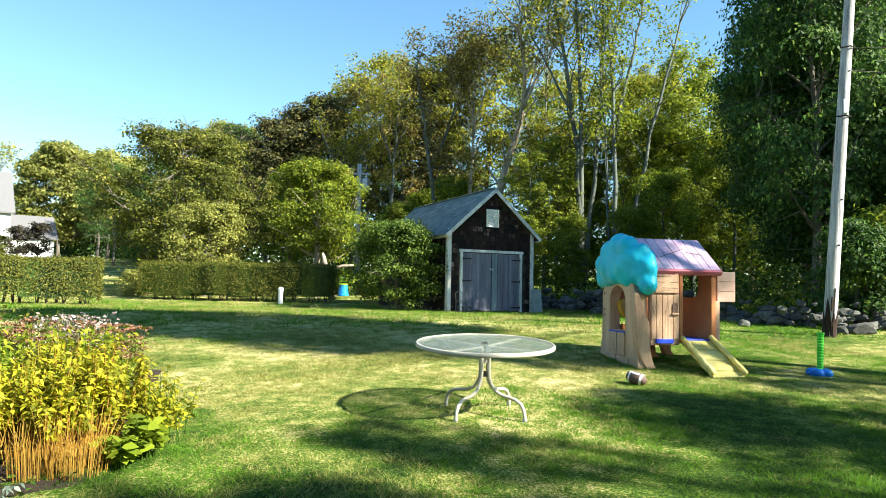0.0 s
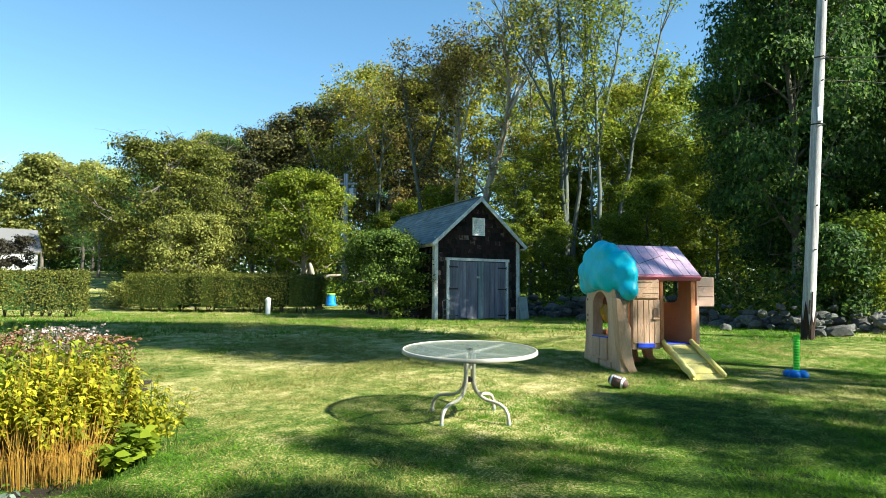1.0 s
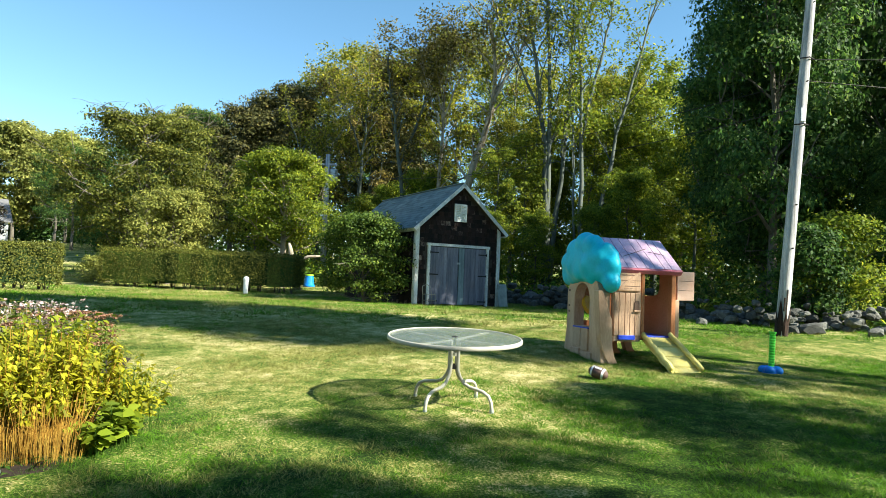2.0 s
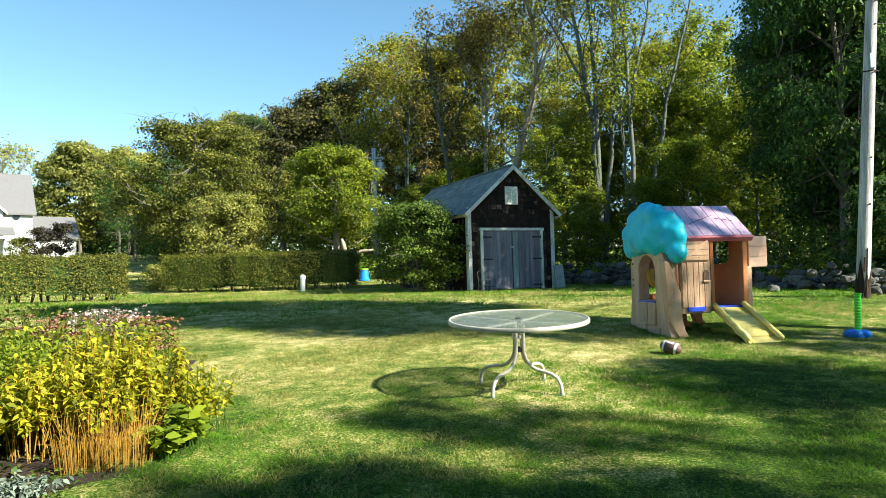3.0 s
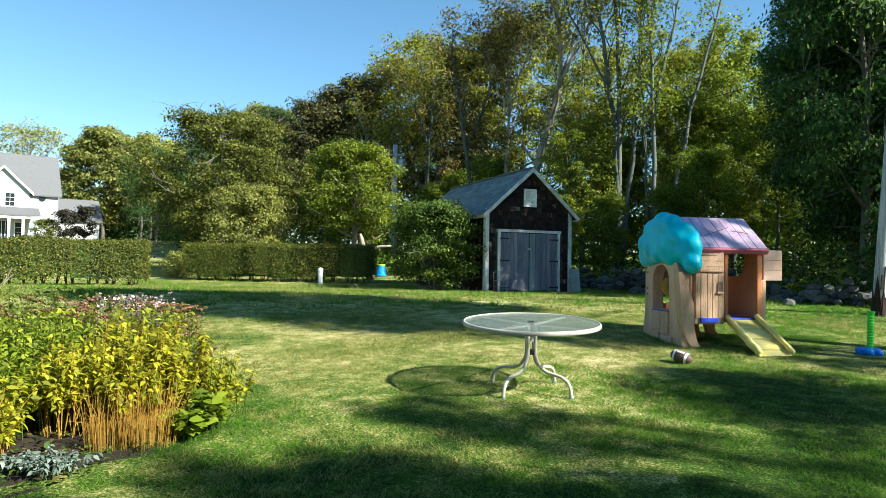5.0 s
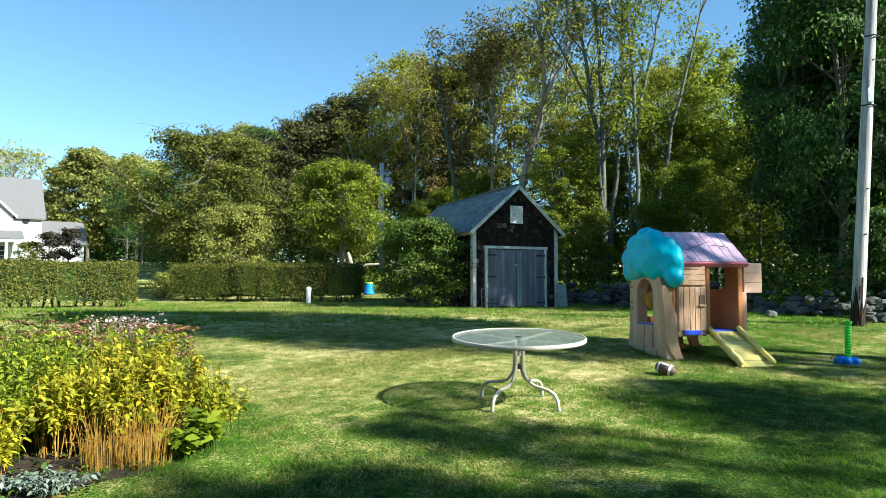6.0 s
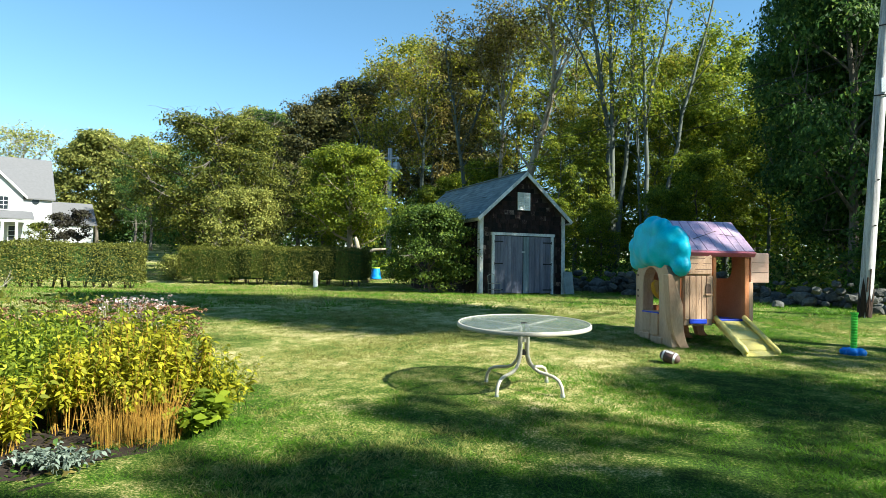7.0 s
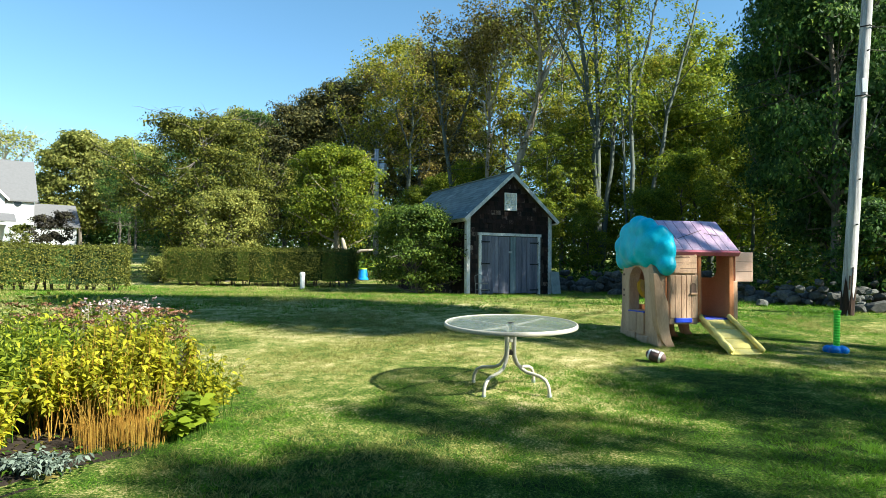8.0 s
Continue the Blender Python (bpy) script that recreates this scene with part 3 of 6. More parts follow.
    again(wood_b, 14.6, -4.4, 0.5, 2.4, 0.95)
    again(wood_e, 13.34, -2.84, 0.2, 5.4, 1.0)
    again(wood_e, 10.8, 0.0, 0.32, 2.2, 0.62)
    # unseen trees added left and behind to hold back the sky's fill light
    for x, y, s in ((-13, -3, 1.0), (-17, 3, 1.0), (-7, -9, 1.0), (-20, 8, 0.8)):
        again(wood_b, x, y, s, x)
    # far trees about the house
    far_y = make_tree("tall yellow-green tree behind the house", "pale", 41, 12, 2.0, 4.6, 18, 22000, 0.4, 0.7, 0.2, shell=120, lowest=1.0, simple=True, fill=0.9)
    put(far_y, -53, 86, 1.35)
    again(far_y, -48, 90, 1.3, 2)
    again(far_y, -16.7, 50, 0.72, 1.0, 1.02, "pale rounded tree behind the broad tree")
    again(wood_b, -27, 60, 0.75, 1.5)
    again(wood_b, -36, 66, 0.72, 1.1)
    again(wood_b, -31, 60, 0.66, 2.1)
    again(wood_b, -40, 75, 0.8, 3.1)
    pine = make_pine()
    put(pine, -80, 92, 1.3)
    for x, y, s in ((-83.5, 90, 1.22), (-77, 94, 1.18), (-87, 92, 1.25), (-92, 88, 1.1), (-96, 90, 1.2), (-102, 92, 1.2)):
        again(pine, x, y, s, x)
    bare = make_tree("nearly bare grey-brown tree", "pale", 43, 11, 3, 4.5, 40, 2200, 0.3, 0.7, 0.35, "twig", shell=4, simple=True)
    put(bare, -71, 95, 1.7)
    put(make_tree("grey thin-leaved old fruit tree behind the hedge", "silver", 44, 5.6, 0.8, 3.3, 26, 12000, 0.15, 0.35, 0.2, "twig", shell=110, lowest=0.6), -22.5, 22.0)
    put(make_tree("grey-leaved thin tree behind the hedge", "silver", 45, 8.6, 3.0, 2.8, 24, 7000, 0.15, 0.35, 0.16, "twig", shell=30, lowest=3.0), -23.4, 20.5, 1.12)
    again(wood_b, -60, 40, 0.9, 0.5)
    again(wood_e, -48, 30, 0.8, 0.9)


def stem_tree(label, leaf, seed, x, y, stems, bark="greybark", late=1.0):
    """Bare stems, each (start x, start z, end x, end z, bow, radius), branching near the top into twigs with thin leaf."""
    rng = np.random.default_rng(seed)
    root = thing("tree", pose(x, y, gz(x, y)), label, "tree")
    P = []
    for x0, z0, x1, z1, bow, rad in stems:
        K = 12
        ly = rng.uniform(-0.5, 0.5)
        pts = []
        for k in range(K + 1):
            f = k / K
            pts.append(Vector((x0 + (x1 - x0) * f + bow * math.sin(math.pi * f ** late) + rng.normal(0, 0.035), ly * f + rng.normal(0, 0.035), z0 - (0.3 if z0 == 0 else 0) + (z1 - z0) * f)))
        bm = sweep(bmesh.new(), pts, [rad * (1.25 if k == 0 and z0 == 0 else 1) * (1 - 0.8 * k / K) for k in range(K + 1)], 8)
        for k in range(5, K + 1):
            for _ in range(2):
                az = rng.uniform(0, 6.28)
                L = limb_pts(pts[k], (0.6 * math.cos(az), 0.6 * math.sin(az), 0.8), rng.uniform(1.0, 2.3), rng, 5, 0.5, 0.16)
                sweep(bm, L, [rad * 0.3 * (1 - 0.16 * q) for q in range(6)], 5, False)
                for q in (3, 5):
                    T = limb_pts(L[q], Vector(rng.normal(0, 1, 3)) + Vector((0, 0, 1)), 0.9, rng, 3)
                    sweep(bm, T, [0.012, 0.009, 0.006, 0.004], 4, False)
                    P.append(np.array(T[3]) + rng.normal(size=(38, 3)) * 0.22)
                P.append(np.array(L[4]) + rng.normal(size=(30, 3)) * 0.25)
        part("stem", bm, M[bark], root, smooth=True)
    leaves("crown", np.concatenate(P), 0.16, M[leaf], root, rng, up=0.5)
    return root


def make_pine():
    rng = np.random.default_rng(42)
    root = thing("pine_tree", pose(0, 0, 0), "tall feathery white pine behind the house", "tree")
    wood = bmesh.new()
    sweep(wood, [(0, 0, -0.5), (0.1, 0, 7), (0, 0.1, 14)], [0.3, 0.2, 0.05], 7)
    P = []
    for i in range(60):
        z = 3 + 11 * i / 60
        az = 2.4 * i
        L = 4.6 * (1 - ((z - 3) / 11.8) ** 1.1) * rng.uniform(0.45, 1.2)
        pts = [(L * f * math.cos(az), L * f * math.sin(az), z + 0.25 * L * f * f) for f in (0, 0.5, 1)]
        sweep(wood, pts, [0.05, 0.03, 0.015], 4, False)
        for f in np.linspace(0.35, 1, 6):
            P.append(np.array((L * f * math.cos(az), L * f * math.sin(az), z + 0.25 * L * f * f)) + rng.normal(0, 0.3, (18, 3)) * np.array((1, 1, 0.4)))
    part("trunk", wood, M["bark"], root)
    leaves("crown", np.concatenate(P), 0.5, M["pine"], root, rng, slim=0.35)
    return root


def build_undergrowth():
    """Low leafy growth along the wood's edge and under its trees."""
    rng = np.random.default_rng(17)
    line = [(-18, 36), (-9, 35), (-2, 31), (4, 28), (7, 25.5), (9.5, 20), (9.6, 16.5), (11, 15.0), (20, 14.6)]
    groups = {"dark": [], "lowgreen": [], "oak": [], "bright": []}
    for (x0, y0), (x1, y1) in zip(line, line[1:]):
        n = int(16 * math.hypot(x1 - x0, y1 - y0))
        for _ in range(n):
            f, back = rng.uniform(), 11 * rng.uniform() ** 1.5
            dx, dy = x1 - x0, y1 - y0
            q = math.hypot(dx, dy)
            x, y = x0 + f * dx - dy / q * back, y0 + f * dy + dx / q * back
            h = rng.uniform(0.3, 1.0) * (0.9 + 0.42 * back)
            c = np.array((x, y, gz(x, y) + h * 0.55))
            k = ("dark", "bright", "lowgreen", "oak")[rng.integers(0, 4)]
            groups[k].append(c + rng.normal(size=(62, 3)) * np.array((0.5, 0.5, h * 0.36)))
    for k, P in groups.items():
        P = np.concatenate(P)
        P = P[P[:, 2] > ground_z(P[:, 0], P[:, 1])]
        ob = leaves("undergrowth", P, 0.17, M[k], None, rng, simple=True)
        tagged(ob, "tangled green undergrowth along the edge of the wood", "undergrowth", kind="stuff")
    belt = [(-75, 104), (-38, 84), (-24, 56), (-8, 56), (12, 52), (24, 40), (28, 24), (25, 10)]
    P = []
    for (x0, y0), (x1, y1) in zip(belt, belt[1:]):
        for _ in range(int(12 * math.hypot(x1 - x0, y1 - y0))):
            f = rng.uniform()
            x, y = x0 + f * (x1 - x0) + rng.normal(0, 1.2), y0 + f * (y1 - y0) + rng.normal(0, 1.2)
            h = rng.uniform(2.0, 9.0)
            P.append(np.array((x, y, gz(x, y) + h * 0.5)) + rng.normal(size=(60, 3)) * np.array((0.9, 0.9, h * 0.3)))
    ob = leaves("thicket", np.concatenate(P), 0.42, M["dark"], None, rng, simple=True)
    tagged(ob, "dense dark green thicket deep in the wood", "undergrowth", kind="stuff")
    # pine sapling and yellow bush beside the wall
    put(make_tree("young soft green pine beside the stone wall", "dark", 51, 2.3, 0.1, 0.9, 18, 5000, 0.13, 0.2, 0.05, shell=30, lowest=0.1, name="shrub", category="shrub"), 10.0, 13.9)
    put(make_tree("yellowing bush at the edge of the wood", "yellow", 52, 2.6, 0.3, 1.2, 14, 4000, 0.13, 0.25, 0.05, shell=30, lowest=0.3, name="shrub", category="shrub"), 10.9, 14.3)


# ---------------------------------------------------------------- hedges
def hedge(a, b, depth, height, seed, n, label):
    rng = np.random.default_rng(seed)
    a, b = Vector((*a, 0)), Vector((*b, 0))
    L = (b - a).length
    turn = math.degrees(math.atan2(b.y - a.y, b.x - a.x))
    mid = (a + b) / 2
    root = thing("hedge", pose(mid.x, mid.y, gz(mid.x, mid.y), 0, 0, turn), label, "hedge", "clipped hedges")
    # solid core in a darker leaf colour stands for the shade inside
    core = bmesh.new()
    nx = int(L / 0.5)
    for i in range(nx):
        x0 = -L / 2 + 0.1 + (L - 0.2) * i / nx
        box(core, x0, x0 + (L - 0.2) / nx, -depth / 2 + 0.08, depth / 2 - 0.08, 0.24 + rng.uniform(-0.08, 0.1), height - 0.09)
    part("inner_growth", core, M["dark"], root)
    st = bmesh.new()
    for i in range(int(L / 0.28)):
        x = -L / 2 + 0.25 + i * 0.28 + rng.uniform(-0.1, 0.1)
        y = rng.uniform(-0.3, 0.3) * depth
        for _ in range(3):
            sweep(st, [(x, y, -0.1), (x + rng.normal(0, 0.06), y + rng.normal(0, 0.08), 0.3), (x + rng.normal(0, 0.15), y + rng.normal(0, 0.15), 0.7)], [0.022, 0.016, 0.01], 5, False)
    part("woody_base", st, M["bark"], root)
    # leaves on top, sides and ends
    areas = np.array([L * depth, L * height, L * height, depth * height, depth * height])
    k = rng.choice(5, n, p=areas / areas.sum())
    u, v = rng.uniform(-0.5, 0.5, n), rng.uniform(0, 1, n) ** 0.85
    P = np.empty((n, 3))
    for f in range(5):
        q = k == f
        if f == 0:
            P[q] = np.stack([u[q] * L, (v[q] - 0.5) * depth, np.full(q.sum(), height)], 1)
        elif f < 3:
            P[q] = np.stack([u[q] * L, np.full(q.sum(), (-0.5, 0.5)[f - 1] * depth), 0.14 + v[q] * (height - 0.14)], 1)
        else:
            P[q] = np.stack([np.full(q.sum(), (-0.5, 0.5)[f - 3] * L), u[q] * depth, 0.14 + v[q] * (height - 0.14)], 1)
    wav = 0.05 * np.sin(P[:, 0] * 2.3 + seed) + 0.04 * np.sin(P[:, 0] * 6.1)
    P[:, 1] += np.sign(P[:, 1]) * wav * (P[:, 2] / height)
    P[:, 2] += wav * 0.5 * (P[:, 2] > height * 0.9)
    P += rng.normal(0, 0.045, P.shape)
    hole = np.sin(P[:, 0] * 5.3 + 1.7 * np.sin(P[:, 2] * 4)) * np.sin(P[:, 2] * 7.1 + P[:, 0] * 1.9) + 0.5 * np.sin(P[:, 0] * 13 + P[:, 2] * 9)
    gap = (k > 0) & (hole > 0.35) & (rng.uniform(size=n) < 0.35) & (P[:, 2] < height - 0.12)
    thin = gap | (P[:, 2] < 0.32) & (rng.uniform(size=n) < 0.4 + 0.4 * np.sin(P[:, 0] * 1.7 + seed))
    face = np.stack([np.where(k >= 3, np.sign(P[:, 0]), 0), np.where((k == 1) | (k == 2), np.sign(P[:, 1]), 0), np.where(k == 0, 1.0, 0.15)], 1)
    leaves("foliage", P[~thin], 0.058, M["hedge"], root, rng, facing=face[~thin])
    return root


# ---------------------------------------------------------------- shed
SHED = pose(2.68, 20.75, 0.46, 0, 0, 28)     # x along the front, y into the shed
HW, EAVE, RIDGE, LEN = 1.5, 2.52, 3.86, 6.0   # half width, heights, length


def build_shed():
    root = thing("shed", SHED, "small old gabled shed of dark wood shingles with white trim", "shed")
    th = 0.12
    # walls
    bm = bmesh.new()
    dw, dh = 1.02, 1.84
    extrude_poly(bm, [(-HW, 0), (-dw, 0), (-dw, dh), (dw, dh), (dw, 0), (HW, 0), (HW, EAVE), (0, RIDGE - 0.08), (-HW, EAVE)], th)
    part("front_wall", bm, M["inside"], root)
    part("back_wall", extrude_poly(bmesh.new(), [(-HW, 0), (HW, 0), (HW, EAVE), (0, RIDGE - 0.08), (-HW, EAVE)], th, m=pose(0, LEN - th, 0)), M["inside"], root)
    for s in (-1, 1):
        part("side_wall", slab(*sorted((s * HW, s * (HW - th))), th, LEN - th, -0.1, EAVE), M["inside"], root)
    # shingles: courses on the front and on the left side
    rng = np.random.default_rng(5)

    def courses(name, x0, x1, ztop, hole, place):
        V, F = [], []
        z = -0.02
        while z < ztop + 0.0:
            x = x0
            while x < x1 - 0.01:
                w = min(rng.uniform(0.09, 0.2), x1 - x)
                h = 0.15 + rng.uniform(-0.012, 0.012)
                cx, cz = x + w / 2, z + h / 2
                if not hole(cx, cz, w, h):
                    d0, d1 = 0.028 + rng.uniform(0, 0.01), 0.008
                    g = 0.003
                    i = len(V)
                    for (px, pz, d) in ((x + g, z, d0), (x + w - g, z, d0), (x + w - g, z + h, d1), (x + g, z + h, d1)):
                        V.append(place(px, -d, pz))
                    for (px, pz) in ((x + g, z), (x + w - g, z)):
                        V.append(place(px, 0, pz))
                    F.extend([(i, i + 1, i + 2, i + 3), (i + 4, i + 5, i + 1, i), (i + 4, i, i + 3), (i + 1, i + 5, i + 2)])
                x += w
            z += 0.14
        ob = obj(name, V, F, M["shingle"], root)
        ob["kind"] = "stuff"

    def front_hole(x, z, w, h):
        if abs(x) < dw + 0.12 + w / 2 and z < dh + 0.12:
            return True
        return z + h / 2 > EAVE + (RIDGE - 0.12 - EAVE) * (1 - (abs(x) + w / 2) / HW) and z > EAVE - 0.1

    courses("front_shingles", -HW, HW, RIDGE, front_hole, lambda x, d, z: (x, d, z))
    courses("side_shingles", 0, LEN, EAVE - 0.1, lambda *a: False, lambda x, d, z: (-HW + d, x, z))
    courses("side_shingles", 0, LEN, EAVE - 0.1, lambda *a: False, lambda x, d, z: (HW - d, x, z))
    # roof slopes with courses of shingles
    over, front = 0.26, -0.22
    slope = math.atan2(RIDGE - EAVE, HW)
    run = HW / math.cos(slope) + over
    for s in (-1, 1):
        face = Matrix.Translation((0, 0, RIDGE)) @ Matrix.Rotation(s * slope, 4, "Y")
        deck = slab(*sorted((0, s * run)), front, LEN + 0.2, -0.06, 0.0, m=face)
        rf = part("roof", deck, M["inside"], root)
        V, F = [], []
        d = run + 0.03
        row = 0
        while d > 0.0:
            y = front - 0.02 - (row % 2) * 0.15
            while y < LEN + 0.2:
                w = 0.3 * rng.uniform(0.9, 1.1)
                y0, y1 = max(y, front - 0.02), min(y + w - 0.006, LEN + 0.22)
                if y1 > y0 + 0.02:
                    t0 = 0.011 + rng.uniform(0, 0.004) + (0.02 if rng.uniform() < 0.03 else 0)
                    i = len(V)
                    up = max(d - 0.17, 0)
                    for (q, yy, hgt) in ((d, y0, t0), (d, y1, t0), (up, y1, 0.006), (up, y0, 0.006), (d, y0, 0.0), (d, y1, 0.0)):
                        V.append(face @ Vector((s * q, yy, hgt)))
                    F.extend([(i, i + 1, i + 2, i + 3), (i, i + 4, i + 5, i + 1), (i, i + 3, i + 4), (i + 1, i + 5, i + 2)])
                y += w
            d -= 0.145
            row += 1
        sh = obj("roof_shingles", V, F, M["shedroof"], rf)
        sh["kind"] = "stuff"
        # rake board and eave board
        part("rake_board", slab(*sorted((0.0, s * (run + 0.02))), front - 0.035, front - 0.004, -0.10, 0.005, m=face), M["oldwhite"], root, "peeling white rake board")
        part("eave_board", slab(*sorted((s * run, s * (run + 0.022))), front, LEN + 0.2, -0.12, -0.004, m=face), M["oldwhite"], root)
    part("ridge_cap", slab(-0.07, 0.07, front, LEN + 0.2, RIDGE + 0.005, RIDGE + 0.03, 0.01), M["shedroof"], root)
    # corner boards
    for s in (-1, 1):
        part("corner_board", slab(*sorted((s * (HW + 0.035), s * (HW - 0.085))), -0.055, -0.012, -0.05, EAVE + 0.02, 0.004), M["oldwhite"], root, "peeling white corner board")
        part("corner_board", slab(*sorted((s * (HW + 0.012), s * (HW + 0.05))), -0.01, 0.09, -0.05, EAVE - 0.04, 0.004), M["oldwhite"], root)
    # door frame
    for s in (-1, 1):
        part("door_trim", slab(*sorted((s * dw, s * (dw + 0.085))), -0.06, 0.02, -0.03, dh - 0.002, 0.004), M["oldwhite"], root)
    part("door_trim", slab(-dw - 0.12, dw + 0.12, -0.065, 0.02, dh, dh + 0.085, 0.004), M["oldwhite"], root)
    # two plank doors with strap hinges
    for s in (-1, 1):
        door = part("door", slab(*sorted((s * 0.012, s * (dw - 0.01))), 0.0, 0.02, 0.03, dh - 0.02), M["inside"], root, "weathered blue-grey plank door, closed")
        n = 5
        for i in range(n):
            a, b = 0.012 + (dw - 0.022) * i / n, 0.012 + (dw - 0.022) * (i + 1) / n
            m = M["dooredge"] if (i == 0 and s == 1) else M["door"]
            part("plank", slab(*sorted((s * (a + 0.003), s * (b - 0.003))), -0.03 - 0.004 * (i % 2), -0.002, 0.03 + 0.012 * (i % 3), dh - 0.02, 0.003), m, door)
        for z in (0.14, 0.96, 1.64):
            hg = bmesh.new()
            box(hg, *sorted((s * (dw - 0.30), s * (dw + 0.01))), -0.05, -0.038, z - 0.018, z + 0.018, 0.003)
            sweep(hg, [(s * (dw + 0.005), -0.052, z - 0.045), (s * (dw + 0.005), -0.052, z + 0.045)], 0.012, 8)
            part("hinge", hg, M["iron"], door, "black iron strap hinge")
    part("latch", slab(-0.06, 0.05, -0.06, -0.04, 1.30, 1.36, 0.004), M["steel"], root)
    # louvred loft window
    w = part("loft_window", slab(-0.19, 0.19, -0.03, 0.0, 2.68, 3.18), M["greyboard"], root, "white louvred loft shutter")
    for x0, x1, z0, z1 in ((-0.22, -0.175, 2.65, 3.21), (0.175, 0.22, 2.65, 3.21), (-0.02, 0.02, 2.692, 3.168), (-0.173, 0.173, 2.65, 2.69), (-0.173, 0.173, 3.17, 3.21)):
        part("frame", slab(x0, x1, -0.075, -0.03, z0, z1, 0.004), M["white"], w)
    for s in (-1, 1):
        for i in range(9):
            z = 2.715 + 0.054 * i
            part("slat", slab(-0.074, 0.074, -0.012, 0.012, -0.022, 0.022, m=pose(s * 0.098, -0.048, z, 35)), M["white"], w)
    # floor inside
    part("floor", slab(-HW + th, HW - th, th, LEN - th, -0.12, -0.02), M["inside"], root)
    # board leaning on the corner, wire plant stand by the door
    bd = thing("leaning_board", SHED @ pose(1.56, -0.28, -0.04, -9, 0, 4), "weathered grey board leaning on the shed's corner", "board")
    part("board", slab(-0.16, 0.2, -0.012, 0.012, 0, 0.78, 0.004), M["greyboard"], bd)
    st = thing("wire_stand", SHED @ pose(-1.17, -0.36, -0.04, 0, 0, 10), "rusty bent wire plant stand beside the shed door", "plant stand")
    wb = bmesh.new()
    for x in (-0.17, 0.17):
        for y in (-0.1, 0.1):
            sweep(wb, [(x, y, 0), (x, y, 0.38), (x * 0.9, y + 0.05, 0.62 if y > 0 else 0.4)], 0.009, 6)
    for z in (0.2, 0.38):
        sweep(wb, [(-0.17, -0.1, z), (0.17, -0.1, z), (0.17, 0.1, z), (-0.17, 0.1, z), (-0.17, -0.1, z)], 0.008, 6)
    sweep(wb, [(-0.15, 0.15, 0.62), (0, 0.15, 0.68), (0.15, 0.15, 0.62)], 0.009, 6)
    part("wire_frame", wb, M["twig"], st)


# ---------------------------------------------------------------- house
HOUSE = pose(-49.6, 72.0, 3.75, 0, 0, 42)    # x to the viewer's right along the front, y into the house; the corner at x = 0


def window(parent, x, z, w, h, y=-0.02, bars=(2, 3)):
    f = part("window", slab(x - w / 2, x + w / 2, y - 0.03, y + 0.02, z, z + h), M["glassdark"], parent, "dark glazed window with white bars")
    t = 0.09
    for a in ((x - w / 2 - t, x - w / 2, z - t, z + h + t), (x + w / 2, x + w / 2 + t, z - t, z + h + t), (x - w / 2, x + w / 2, z - t, z), (x - w / 2, x + w / 2, z + h, z + h + t)):
        part("frame", slab(a[0], a[1], y - 0.08, y - 0.002, a[2], a[3]), M["white"], f)
    for i in range(1, bars[0]):
        q = x - w / 2 + w * i / bars[0]
        part("bar", slab(q - 0.016, q + 0.016, y - 0.06, y - 0.032, z, z + h), M["white"], f)
    for i in range(1, bars[1]):
        q = z + h * i / bars[1]
        part("bar", slab(x - w / 2, x + w / 2, y - 0.064, y - 0.034, q - 0.016, q + 0.016), M["white"], f)
    return f


def gable_roof(parent, x0, x1, y0, y1, ze, zr, along="x", over=0.35, label=""):
    """Two slabs from eave height to ridge height."""
    th = 0.16
    r = None
    if along == "x":
        ym = (y0 + y1) / 2
        k = (zr - ze) / (ym - y0)
        for a, s in ((y0, -1), (y1, 1)):
            o = a + s * over
            zo = ze - over * k
            V = [(x0 - over, o, zo), (x1 + over, o, zo), (x1 + over, ym, zr), (x0 - over, ym, zr)]
            V += [(x, y, z + th) for x, y, z in V]
            r = obj("roof", V, [(0, 1, 2, 3), (7, 6, 5, 4), (0, 4, 5, 1), (1, 5, 6, 2), (2, 6, 7, 3), (3, 7, 4, 0)], M["roofgrey"], parent, label)
    else:
        xm = (x0 + x1) / 2
        k = (zr - ze) / (xm - x0)
        for a, s in ((x0, -1), (x1, 1)):
            o = a + s * over
            zo = ze - over * k
            V = [(o, y0 - over, zo), (o, y1, zo), (xm, y1, zr), (xm, y0 - over, zr)]
            V += [(x, y, z + th) for x, y, z in V]
            r = obj("roof", V, [(3, 2, 1, 0), (4, 5, 6, 7), (1, 5, 4, 0), (2, 6, 5, 1), (3, 7, 6, 2), (0, 4, 7, 3)], M["roofgrey"], parent, label)
            # white rake board
            V = [(o, y0 - over - 0.04, zo - 0.12), (xm, y0 - over - 0.04, zr - 0.12), (xm, y0 - over - 0.04, zr + th + 0.03), (o, y0 - over - 0.04, zo + th + 0.03)]
            V += [(x, y + 0.035, z) for x, y, z in V]
            obj("rake_board", V, [(0, 1, 2, 3), (7, 6, 5, 4), (0, 4, 5, 1), (1, 5, 6, 2), (2, 6, 7, 3), (3, 7, 4, 0)], M["white"], r)
    return r


